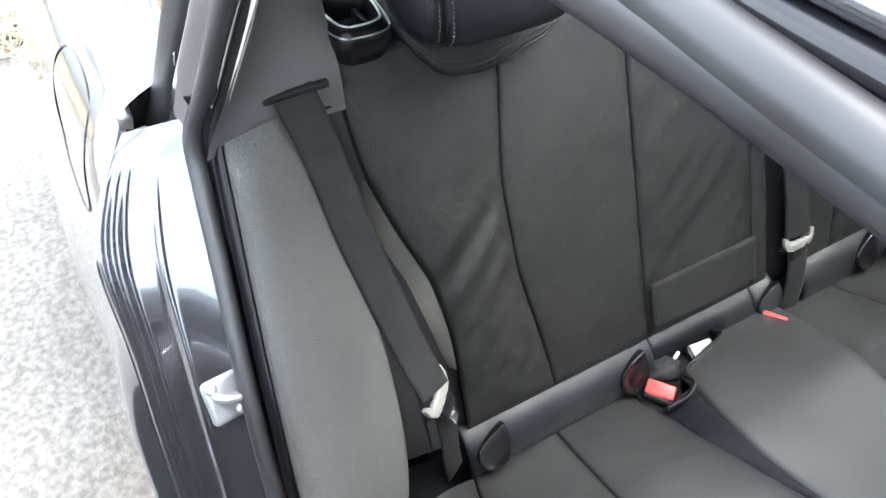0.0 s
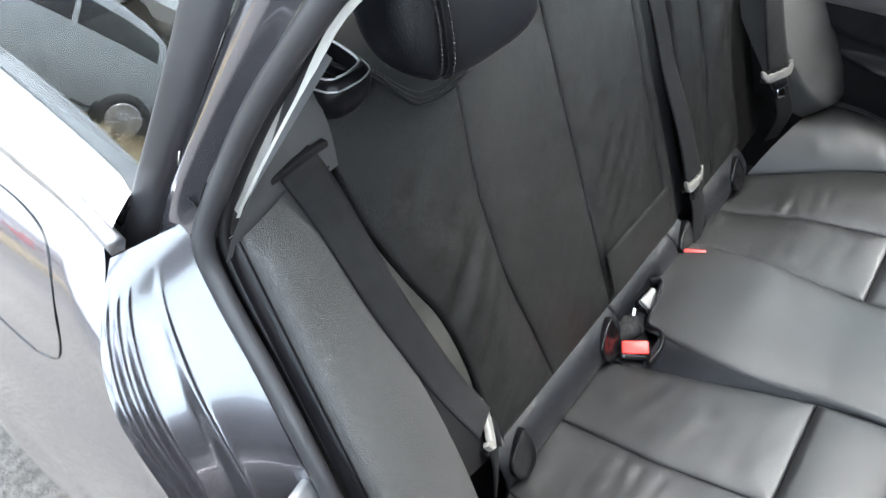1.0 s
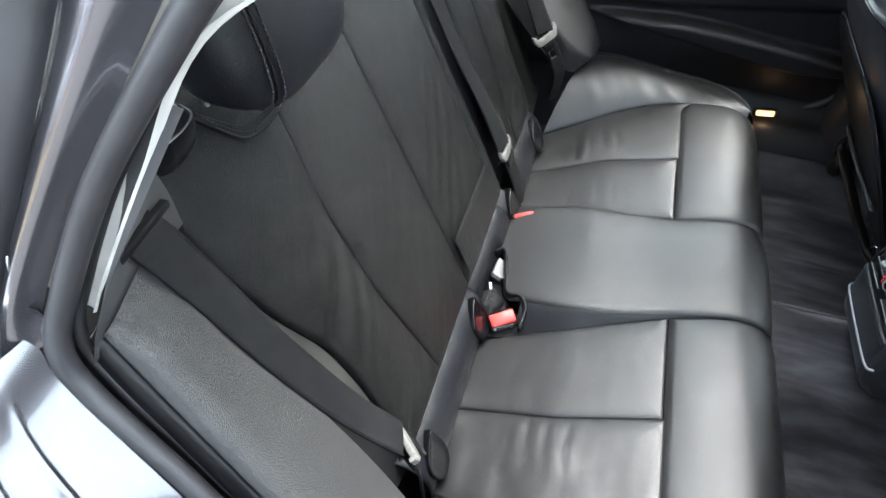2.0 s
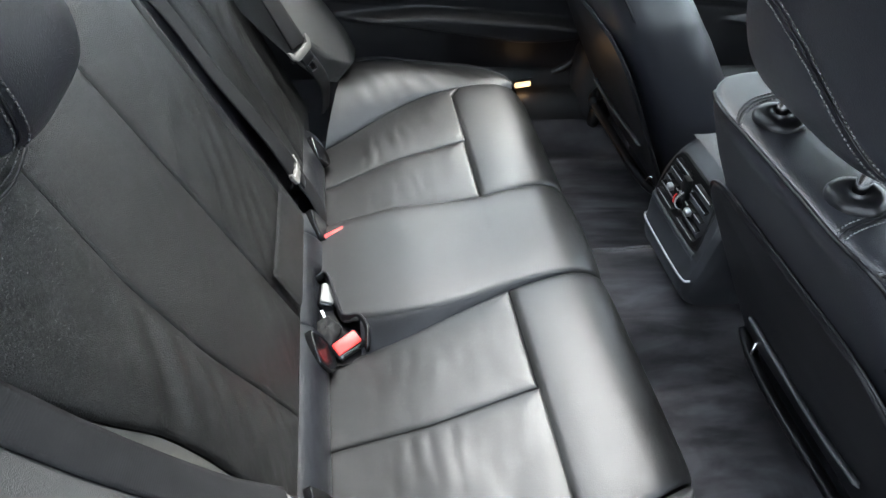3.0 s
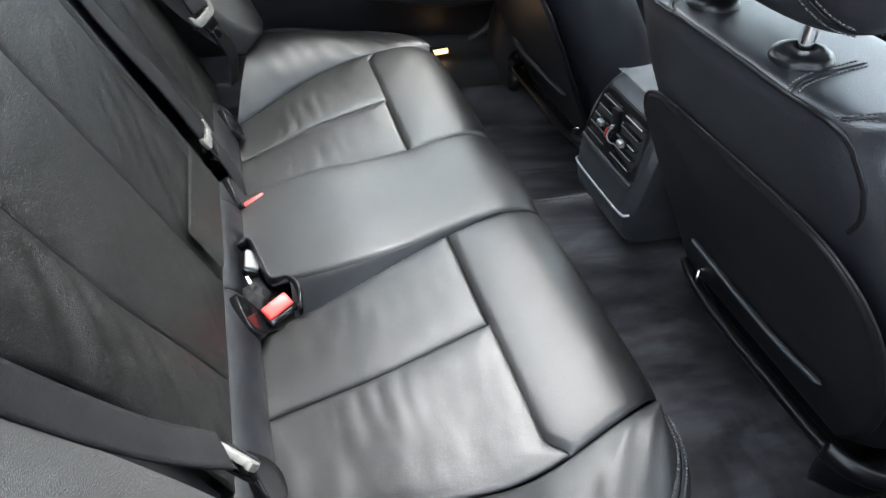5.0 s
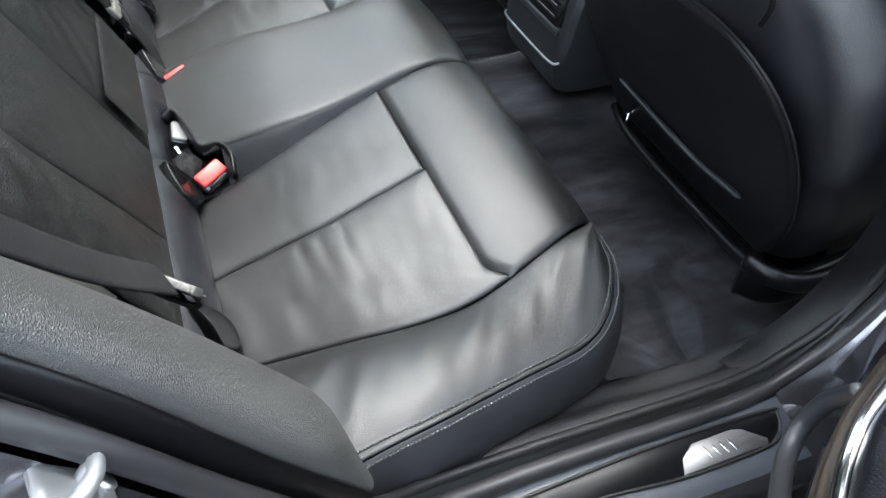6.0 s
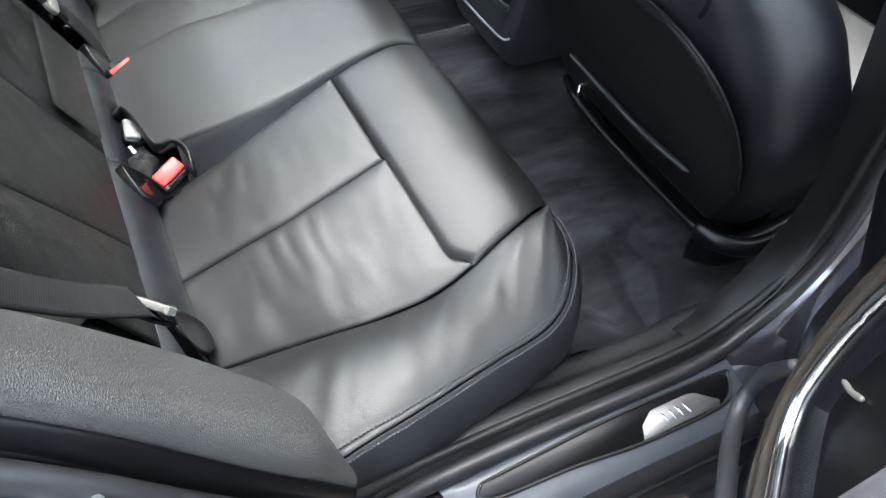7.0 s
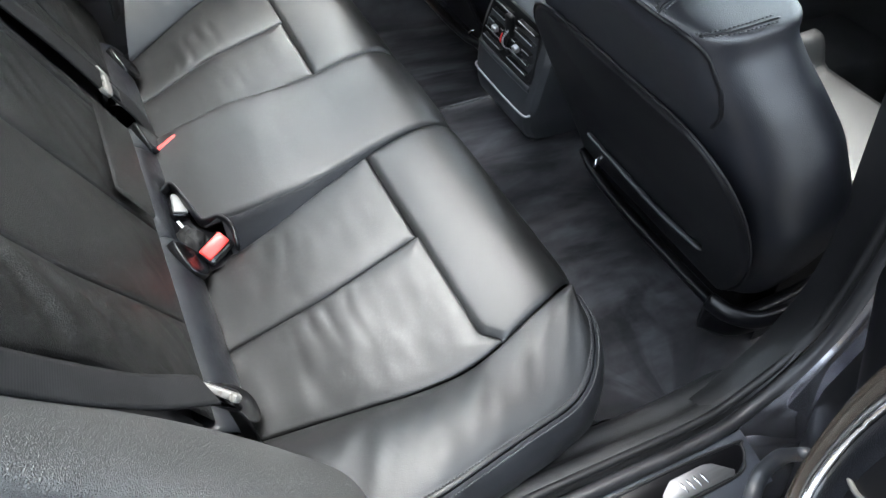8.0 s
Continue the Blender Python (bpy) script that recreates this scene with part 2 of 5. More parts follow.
def loft(rows, mat, n=40, m=None):
    """A skin over several smooth lines, each given by a few points."""
    lines = [curve_points(r, n) for r in rows]
    k = len(lines)
    m = m or (k - 1) * 6

    def f(u, v):
        i = round(u * n)
        col = curve_points([l[i] for l in lines], m)
        return col[round(v * m)]
    return grid(f, n, m, mat)


def dashes(line, gap, length, r, mat):
    """Single stitches set at even steps along a line of points."""
    far = [0.0]
    for p, q in zip(line, line[1:]):
        far.append(far[-1] + (q - p).length)

    def at(d):
        k = max(0, min(len(line) - 2, int(np.searchsorted(far, d)) - 1))
        return line[k].lerp(line[k + 1], (d - far[k]) / max(1e-9, far[k + 1] - far[k]))
    items = []
    for k in range(int(far[-1] / gap)):
        a, b = at(k * gap), at(k * gap + length)
        if (b - a).length > length * 0.5:
            items.append(box(((b - a).length, r * 2, r * 2), mat, 0, Matrix.Translation((a + b) / 2) @ (b - a).to_track_quat("X", "Z").to_matrix().to_4x4()))
    return joined(*items)


thread = material("grey sewing thread", (0.055, 0.055, 0.058), 0.8)
vary(thread, 300, 0.3)

# ---- ground ----
def ground_z(x, y):
    """Level under the car, dropping a little beyond the concrete."""
    return -(0.20 * step(-2.2, -3.2, x) + 0.33 * step(-3.8, -6.0, x)) * step(-1.6, -2.4, y)


def ground_sheet():
    def f(u, v):
        a, b = (u * 2 - 1), (v * 2 - 1)
        x, y = 600 * a ** 5 + 5 * a, 600 * b ** 5 + 5 * b
        return x, y, ground_z(x, y) + 0.01 * noise.noise((x * 0.4, y * 0.4, 0))
    return grid(f, 140, 140, concrete)


tagged(part("ground", ground_sheet()), "pale weathered concrete yard around the car", "ground", kind="structure")

# ---- rear bench ----
# x runs to the front of the car, y to its left, z up.
cushion_z = table([(-0.42, 0.40), (-0.36, 0.428), (-0.285, 0.455), (-0.15, 0.517), (0.0, 0.572), (0.08, 0.598), (0.12, 0.602), (0.15, 0.592)])
inner_seam = table([(-0.42, 0.172), (-0.24, 0.165), (-0.164, 0.160), (-0.087, 0.143), (0.0, 0.127), (0.08, 0.124), (0.3, 0.124)])
inner_top = table([(-0.42, 0.095), (-0.268, 0.104), (-0.195, 0.122), (-0.106, 0.130), (0.0, 0.121), (0.08, 0.121), (0.3, 0.122)])
outer_seam = table([(-0.42, 0.45), (-0.259, 0.495), (-0.181, 0.522), (-0.112, 0.544), (-0.047, 0.556), (0.0, 0.553), (0.033, 0.544), (0.106, 0.522), (0.3, 0.44)])
middle_seam = table([(-0.42, 0.33), (-0.285, 0.328), (-0.155, 0.338), (0.0, 0.326)])


def base_z(x, y):
    z = cushion_z(x)
    ridge = max(z, 0.602)
    z = lerp(z, ridge, step(outer_seam(x) - 0.01, 0.63, abs(y)) if x < 0.15 else 0)
    return z


def eased(v):
    """Samples drawn towards both edges, where the seams need them."""
    return lerp(v, 0.5 - 0.5 * math.cos(math.pi * v), 0.96)


def crease(x, y, amount=1.0):
    """Soft folds in worn leather, running across the seat."""
    n = noise.noise((x * 22, y * 8, 3.1)) * 0.5 + noise.noise((x * 45, y * 18, 8.0)) * 0.22
    a = abs(y)
    worn = step(-0.235, -0.195, x) * step(-0.085, -0.135, x) * (step(0.295, 0.34, a) * step(0.47, 0.40, a) + 0.45 * step(0.17, 0.20, a) * step(0.28, 0.23, a))
    worn *= 1.2 if y > 0 else 0.55
    worn *= max(0.0, min(1.0, 0.75 + 1.2 * noise.noise((x * 20, y * 9, 4.0))))
    fold = abs(math.sin((x + 0.185) * 108 + 6 * (a - 0.37) + 0.9 * noise.noise((x * 9, y * 14, 1.0)))) ** 0.7
    return amount * (0.0026 * n + 0.0032 * worn * (fold - 0.6))


def pad(x0, x_end, ya, yb, puff, mat, folds=1.0, nu=96, nv=48, groove=0.004, turned=0.0):
    """A stitched pad of the cushion between two seams, with sunk borders; turned: how far the cross seam bends forward at its outer end."""
    def f(u, v):
        u, v = eased(u), eased(v)
        x1 = x_end + turned * step(0.84, 1.0, v)
        x = lerp(x0, x1, u)
        y = lerp(ya(x), yb(x), v)
        width = abs(yb(x) - ya(x))
        d = min(u * abs(x1 - x0), (1 - u) * abs(x1 - x0), v * width, (1 - v) * width)
        z = base_z(x, y) + puff * (1 - math.exp(-d / 0.016)) - groove * math.exp(-d / 0.0016)
        z += crease(x, y, folds) * min(1, d / 0.03)
        return x, y, z
    return grid(f, nu, nv, mat)


front_profile = curve_points([(0.0, 0, 0.572), (0.06, 0, 0.593), (0.11, 0, 0.602), (0.15, 0, 0.590), (0.172, 0, 0.555), (0.178, 0, 0.50), (0.172, 0, 0.43), (0.155, 0, 0.36)], 60)


def front_pad(ya, yb, mat, folds=0.4, nv=30, slant=0.0):
    """The roll at the front of the cushion, from the cross seam down to the carpet."""
    def f(u, v):
        v = eased(v)
        k = lerp(slant * step(0.90, 1.0, v), 1.0, u) * 60
        i = min(59, int(k))
        p = front_profile[i].lerp(front_profile[i + 1], k - i)
        y = lerp(ya(p.x), yb(p.x), v)
        width = abs(yb(p.x) - ya(p.x))
        d = min(u * 0.4, v * width, (1 - v) * width)
        a, b = front_profile[max(0, i - 1)], front_profile[min(60, i + 2)]
        k = -0.004 * math.exp(-d / 0.0016) + 0.0045 * (1 - math.exp(-d / 0.016))
        t = (b - a).normalized()
        n = Vector((-t.z, 0, t.x))
        q = p + n * (k + crease(p.x * 0.4, y, folds) * min(1, d / 0.03))
        return q.x, y, q.z
    return grid(f, 60, nv, mat)


side_vinyl = material("grained blue-black vinyl", (0.022, 0.023, 0.026), 0.44, spec=0.6)
vary(side_vinyl, 14, 0.2, rough=0.12)
bump(side_vinyl, "cells", 520, 0.5, 0.0008)
bench = thing("rear_seat", "black leather rear bench seat with stitched pads", "car seat")
cushion = part("cushion_base", grid(lambda u, v: (lerp(-0.40, 0.11, u), lerp(-0.58, 0.58, v), (0.36 if u in (0, 1) else base_z(lerp(-0.40, 0.11, u), 0.2) - 0.035)), 24, 24, smooth_leather), bench)


def seat_half(s):
    part("inner_pad", pad(-0.325, 0.0, lambda x: s * inner_seam(x), lambda x: s * middle_seam(x), 0.005, leather), cushion)
    part("outer_pad", pad(-0.325, 0.004, lambda x: s * middle_seam(x), lambda x: s * outer_seam(x), 0.005, leather, 1.4, turned=0.018), cushion)
    part("front_pad", front_pad(lambda x: s * inner_seam(x), lambda x: s * (outer_seam(x)), leather, slant=0.050), cushion)

    # bolster: from the inner stitch line over the ridge to the piped edge, then the side wall
    edge = curve_points([(-0.236, 0.706, 0.572), (-0.18, 0.700, 0.582), (-0.127, 0.693, 0.583), (-0.03, 0.676, 0.580), (0.057, 0.661, 0.580), (0.105, 0.630, 0.585),
                         (0.138, 0.580, 0.592), (0.145, 0.530, 0.596)], 60)
    inner = curve_points([(-0.30, 0.485, 0), (-0.2, 0.517, 0), (-0.112, 0.545, 0), (-0.047, 0.557, 0), (0.0, 0.553, 0), (0.045, 0.541, 0), (0.106, 0.523, 0), (0.145, 0.510, 0)], 60)

    def bolster(u, v):
        i = round(u * 60)
        a, b = inner[i], edge[i]
        v = eased(v)
        za = base_z(a.x, a.y) - 0.004
        x, y = lerp(a.x, b.x, v), lerp(a.y, b.y, v)
        arch = math.sin(math.pi * min(1, v * 1.05)) ** 0.8
        high = lerp(0.022, 0.012, step(-0.2, 0.1, x))
        z = lerp(za, b.z, v ** 0.75) + high * arch
        w = (b - a).length
        z -= 0.004 * math.exp(-v * w / 0.0022) + 0.003 * math.exp(-(1 - v) * w / 0.003)
        z += (0.0045 * noise.noise((x * 34 + y * 20, y * 9, 2.0)) + 0.0022 * noise.noise((x * 80 + y * 55, y * 14, 6.0))) * math.sin(math.pi * v)
        return x, s * y, z
    part("bolster", grid(bolster, 60, 30, leather), cushion, "side bolster with soft creases")

    def wall(u, v):
        i = round(u * 60)
        b = edge[i]
        out = Vector((step(0.0, 0.14, b.x), 1 - 0.8 * step(0.05, 0.14, b.x), 0)).normalized()
        z = lerp(b.z - 0.001, 0.33, v ** 1.6)
        t = b.z - z
        q = b + out * (0.026 * math.sin(math.pi * min(1.0, t / 0.13) ** 0.8) ** 0.8 - 0.35 * max(0.0, t - 0.10))
        soft = 0.004 * noise.noise((b.x * 30, b.y * 30, z * 14)) * min(1.0, t / 0.03)
        return q.x + out.x * soft, s * (q.y + out.y * soft), z
    part("side_wall", grid(wall, 60, 60, side_vinyl), cushion, "grained vinyl side of the cushion")
    part("edge_seam", tube([(p.x, s * p.y, p.z - 0.0015) for p in edge[::4]], 0.0016, smooth_leather, 60, 6), cushion)
    def outward(f, u, v):
        """The surface's outward direction there, always up or away from the seat."""
        a = Vector(f(min(1.0, u + 1 / 60), v)) - Vector(f(max(0.0, u - 1 / 60), v))
        b = Vector(f(u, v + 0.004)) - Vector(f(u, v - 0.004))
        k = a.cross(b).normalized()
        return k if k.z > 0 else -k
    rows = [[Vector(f(i / 60, v)) + outward(f, i / 60, v) * 0.0014 for i in range(61)] for f, v in ((bolster, 26 / 30), (wall, 4 / 60))]
    for line in rows:
        tagged(part("stitches", dashes(line, 0.0046, 0.0034, 0.0009, thread), cushion), kind="stuff")


seat_half(-1)
seat_half(1)


def centre_z(x):
    return cushion_z(x) + lerp(0.034, 0.006, step(-0.30, 0.02, x))


def centre_pad(u, v):
    if u < 0.5:
        x = lerp(lerp(-0.312, lerp(-0.292, -0.274, step(0.40, 0.0, v)), step(0.46, 0.42, v)), 0.0, u * 2)
        z = centre_z(x)
        nx, nz = 0, 1
    else:
        k = round((u - 0.5) * 2 * 60)
        p = front_profile[k]
        a, b = front_profile[max(0, k - 1)], front_profile[min(60, k + 1)]
        t = (b - a).normalized()
        x, z, nx, nz = p.x, p.z + 0.006 * max(0, 1 - (u - 0.5) * 5), -t.z, t.x
    y = lerp(-inner_top(x), inner_seam(x) - 0.004, eased(v))
    w = 0.24
    v = eased(v)
    d = min(v * w, (1 - v) * w)
    k = 0.007 * (1 - math.exp(-d / 0.03)) - 0.006 * math.exp(-d / 0.0025) + 0.3 * crease(x, y)
    return x + nx * k, y, z + nz * k


part("centre_pad", grid(centre_pad, 120, 30, leather), cushion)
part("centre_side", grid(lambda u, v: (lerp(-0.247, 0.09, u), -lerp(inner_top(lerp(-0.247, 0.09, u)), inner_seam(lerp(-0.247, 0.09, u)) + 0.001, v),
                                       lerp(centre_z(lerp(-0.247, 0.09, u)) - 0.004, cushion_z(lerp(-0.247, 0.09, u)) - 0.008, v ** 1.3)), 50, 8, smooth_leather), cushion, "smooth side of the raised middle pad")

def facing(p, x_dir, z_dir):
    z = Vector(z_dir).normalized()
    x = Vector(x_dir)
    x = (x - z * x.dot(z)).normalized()
    return Matrix.Translation(p) @ Matrix((x, z.cross(x), z)).transposed().to_4x4()


# ---- rear backrest ----
def back(y, z, out=0.0):
    """A place on the sloping face of the backrest, out metres in front of it."""
    x = -0.387 - 0.4877 * (z - 0.62)
    n = Vector((1, 0, 0.4877)).normalized()
    return Vector((x, y, z)) + n * out


seam_a = table([(0.50, 0.31), (0.60, 0.325), (0.72, 0.347), (0.85, 0.350), (0.975, 0.329), (1.1, 0.32)])
side_a = table([(0.50, 0.475), (0.648, 0.467), (0.69, 0.468), (0.758, 0.478), (0.828, 0.508), (0.915, 0.534), (1.05, 0.542), (1.10, 0.54)])
SEAM_B = 0.127


def back_pad(za, zb, ya, yb, puff, mat, s, folds=1.0, nu=60, nv=30, top_roll=0.0, groove=0.005):
    def f(u, v):
        z, v = lerp(za, zb, u), eased(v)
        y = lerp(ya(z), yb(z), v)
        w, h = abs(yb(z) - ya(z)), abs(zb - za)
        d = min(v * w, (1 - v) * w, u * h)
        out = puff * (1 - math.exp(-d / 0.03)) * step(0.50, 0.62, z) - groove * math.exp(-d / 0.0018)
        out += folds * 0.0055 * (noise.noise((y * 9 + z * 6, z * 22 - s * y * 16, 5.0)) + 0.6 * noise.noise((y * 22 + z * 14, z * 38 - s * y * 30, 1.0))) * min(1, d / 0.03) * step(1.0, 0.75, z)
        q = back(s * y, z, out)
        if top_roll:
            k = step(zb - 0.10, zb, z)
            q.x -= 0.07 * k * k
            q.z -= 0.03 * k * k
        return q
    return grid(f, nu, nv, mat)


backrest = part("backrest_core", grid(lambda u, v: back(lerp(-0.53, 0.53, v), lerp(0.44, 1.06, u), -0.03 - (0.06 if u in (0, 1) else 0)), 10, 20, smooth_leather), bench)
for s in (-1, 1):
    part("outer_back_pad", back_pad(0.525, 1.10, side_a, seam_a, 0.013, back_leather, s, top_roll=1), backrest)
    part("inner_back_pad", back_pad(0.525, 1.10, seam_a, lambda z, s=s: SEAM_B if s < 0 else 0.235, 0.006, back_leather, s, 0.3, top_roll=1), backrest)
part("middle_back_pad", back_pad(0.525, 1.10, lambda z: SEAM_B, lambda z: -0.110, 0.010, back_leather, -1, 0.7, top_roll=1), backrest)
part("edge_back_pad", back_pad(0.525, 1.10, lambda z: 0.110, lambda z: lerp(0.150, 0.138, step(0.6, 0.9, z)), 0.012, back_leather, 1, 0.8, nv=10, top_roll=1), backrest, "narrow padded edge beside the middle belt")


def flap(u, v):
    e = min(v * 0.23, (1 - v) * 0.23, (1 - u) * 0.075)
    return back(lerp(-0.124, 0.108, v), lerp(0.550, 0.624, u), 0.012 + 0.003 * (1 - math.exp(-e / 0.004)))


part("lower_flap", grid(flap, 24, 40, back_leather), backrest, "leather flap of the folding armrest")


shield_foot = curve_points([(0, -0.467, 1.080), (0, -0.460, 1.055), (0, -0.446, 1.031), (0, -0.435, 1.014), (0, -0.412, 0.993), (0, -0.380, 0.985), (0, -0.343, 0.986), (0, -0.300, 0.994), (0, -0.266, 1.001), (0, -0.244, 1.013), (0, -0.231, 1.030), (0, -0.224, 1.060)], 60)


def bib(u, v):
    """The plain leather shield below the headrest, with a rounded lower edge."""
    _, y, low = shield_foot[round(v * 60)]
    z = lerp(low, 1.10, u)
    q = back(y, z, 0.0150 + 0.005 * (1 - math.exp(-u * 0.1 / 0.006)))
    k = step(1.0, 1.10, z)
    q.x -= 0.07 * k * k
    q.z -= 0.03 * k * k
    return q


part("headrest_shield", grid(bib, 16, 60, back_leather), backrest, "smooth leather shield with a double-stitched edge")
shield_edge = [Vector(bib(0.0, k / 60)) for k in range(61)]
part("shield_seam", tube(shield_edge[::2], 0.0019, hard_plastic, 90, 6), backrest)
n_back = Vector((1, 0, 0.4877)).normalized()
for u in (0.06, 0.12):
    tagged(part("stitches", dashes([Vector(bib(u, k / 60)) + n_back * 0.0009 for k in range(61)], 0.0050, 0.0034, 0.0005, thread), backrest), kind="stuff")


roll_line = curve_points([(-0.384, 0, 0.488), (-0.380, 0, 0.505), (-0.366, 0, 0.5190), (-0.348, 0, 0.5190), (-0.327, 0, 0.5080), (-0.311, 0, 0.489), (-0.303, 0, 0.466), (-0.302, 0, 0.42)], 40)


def roll_piece(y0, y1):
    def f(u, v):
        y = lerp(y0, y1, eased(u))
        e = min(eased(u), 1 - eased(u)) * abs(y1 - y0)
        p = roll_line[round(v * 40)]
        k = 0.004 * math.exp(-e / 0.0025) - 0.0015 * noise.noise((y * 22, p.z * 30, 6.0))
        k += 0.012 * step(0.035, 0.015, y) * step(-0.130, -0.118, y) * step(0.515, 0.485, p.z)
        return p.x - 0.88 * k, y, p.z - 0.47 * k
    return grid(f, 60, 40, smooth_leather)


for y0, y1 in ((-0.487, -0.123), (-0.1225, 0.1115), (0.112, 0.168), (0.238, 0.472)):
    part("back_roll", roll_piece(y0, y1), bench, "padded leather roll along the foot of the backrest")


def anchor_cover(y, s=1):
    """A leaf-shaped gloss black cover set into the roll, one corner drawn up to a point."""
    line = curve_points([(0.028, 0.034, 0), (0.004, 0.026, 0), (-0.022, 0.010, 0), (-0.027, -0.008, 0), (-0.020, -0.026, 0), (-0.004, -0.033, 0), (0.018, -0.027, 0), (0.028, -0.012, 0), (0.031, 0.008, 0), (0.028, 0.034, 0)], 28)[:-1]
    m = facing((-0.3140, y, 0.4920), (0, s, 0), (0.81, 0, 0.58))
    n = len(line)
    verts = [m @ Vector((p.x * g, p.y * g, h)) for h, g in ((-0.02, 1.0), (0.006, 1.0), (0.0085, 0.94), (0.0065, 0.86), (0.0075, 0.40)) for p in line]
    faces = [(r * n + k, r * n + (k + 1) % n, (r + 1) * n + (k + 1) % n, (r + 1) * n + k) for r in range(4) for k in range(n)]
    faces.append(tuple(range(4 * n, 5 * n)))
    return verts, faces, cover_black


cover_black = material("deep black plastic", (0.003, 0.003, 0.0035), 0.22, spec=0.35)
vary(cover_black, 40, 0.2)
for y in (-0.448, -0.175, 0.140, 0.405):
    part("anchor_cover", anchor_cover(y), bench, "gloss black child-seat anchor cover")


def seat_headrest(ob, name, centre, half_w, half_d, half_h, rake, mat, seam_at=(), level=None, dip=0.0, sewn=None):
    """A stuffed headrest with sewn seams, each between two rows of stitches; dip: the slope of its level seam."""
    def seam_height(w):
        return level + dip * w - 1.3 * w * w

    def f(u, v):
        a, b = u * 2 * math.pi, (v - 0.5) * math.pi
        c = abs(math.cos(b)) ** 0.28
        w = half_w * math.copysign(abs(math.cos(a)) ** 0.55, math.cos(a)) * c
        d = half_d * math.copysign(abs(math.sin(a)) ** 0.8, math.sin(a)) * c
        h = half_h * math.copysign(abs(math.sin(b)) ** 0.62, math.sin(b))
        g = 1.0
        if level is not None:
            g -= 0.035 * math.exp(-((h - seam_height(w)) / 0.005) ** 2)
        for s in seam_at:
            g -= 0.05 * math.exp(-((w - s) / 0.005) ** 2)
        return Vector(centre) + Vector((d * g - rake * h, w, h * lerp(1, g, 0.5)))
    data = grid(f, 120, 130, mat, loop_u=True)
    cushion_part = part(name, data, ob)
    skin = BVHTree.FromPolygons(data[0], data[1])

    def over(w, h, axis):
        """The place on the rear face (axis -1) or the front face (axis 1) at that width and height."""
        p, n, _, _ = skin.ray_cast(Vector(centre) + Vector((0.5 * axis - rake * h, w, h)), Vector((-axis, 0, 0)))
        return p and p + n * (0.0012 if n.x * axis > 0 else -0.0012)
    lines = []
    if level is not None:
        lines += [[(w, seam_height(w) + off) for w in np.linspace(-half_w, half_w, 70)] for off in (-0.008, 0.0, 0.008)]
    for s in seam_at:
        lines += [[(s + off, h) for h in np.linspace(-half_h, half_h, 60)] for off in (-0.007, 0.0, 0.007)]
    for k, line in enumerate(lines):
        for axis in (-1, 1):
            row = [p for p in (over(w, h, axis) for w, h in line) if p]
            if len(row) < 5:
                continue
            if k % 3 == 1:
                part("seam", tube(row[::2], 0.0013, hard_plastic, 60, 6), cushion_part)
            else:
                tagged(part("stitches", dashes(row, 0.0050, 0.0037, 0.0007, sewn or thread), cushion_part), kind="stuff")
    return cushion_part


dark_thread = material("black sewing thread", (0.012, 0.012, 0.014), 0.8)


def rear_headrest(y):
    ob = thing("headrest", "black leather rear headrest with vertical seams", "headrest", "rear headrests")
    seat_headrest(ob, "cushion", (-0.562, y, 1.168), 0.120, 0.060, 0.100, 0.3, smooth_leather, (-0.078,), sewn=dark_thread)
    for dy in (-0.06, 0.06):
        part("post", tube([(-0.585, y + dy, 1.00), (-0.585, y + dy, 1.11)], 0.006, chrome, 4, 8), ob)
    return ob


rear_headrest(-0.368)
rear_headrest(0.368)

# release handle on top of the backrest
handle = thing("release_handle", "black plastic backrest release handle with bright edges", "handle")
def handle_ring(k, z):
    """The outline of the cup, k larger than its mouth, at height z."""
    base = [(-0.572, -0.518), (-0.571, -0.500), (-0.574, -0.484), (-0.582, -0.478), (-0.602, -0.476), (-0.618, -0.477), (-0.626, -0.484), (-0.632, -0.506), (-0.634, -0.526), (-0.626, -0.534), (-0.602, -0.533), (-0.580, -0.527)]
    cx, cy = -0.602, -0.505
    return [Vector((cx + (x - cx) * k, cy + (y - cy) * k, z - 0.12 * (x - cx))) for x, y in base]


def ringed(rings, mat, n=40):
    rows = [curve_points(r + r[:1], n)[:-1] for r in rings]
    verts = [p for r in rows for p in r]
    faces = [(a * n + k, a * n + (k + 1) % n, (a + 1) * n + (k + 1) % n, (a + 1) * n + k) for a in range(len(rows) - 1) for k in range(n)]
    faces.append(tuple(range((len(rows) - 1) * n, len(rows) * n)))
    return verts, faces, mat


part("cup", ringed([handle_ring(1.10, 1.035), handle_ring(1.30, 1.046), handle_ring(1.36, 1.058), handle_ring(1.30, 1.070), handle_ring(1.16, 1.077), handle_ring(1.03, 1.079), handle_ring(0.98, 1.076), handle_ring(0.92, 1.055), handle_ring(0.86, 1.042)], hard_plastic, 60), handle, "dark moulded housing with a square mouth")
for grow, z, r in ((1.0, 1.0792, 0.0014), (1.30, 1.0708, 0.0011)):
    rim = curve_points(handle_ring(grow, z) + handle_ring(grow, z)[:1], 72)
    part("rim", tube(rim[::3], r, satin, 72, 8), handle, "bright edge of the mouth")
part("lever", box((0.036, 0.006, 0.014), hard_plastic, 0.002, pose(-0.602, -0.492, 1.062, 0, 0, 4)), handle)

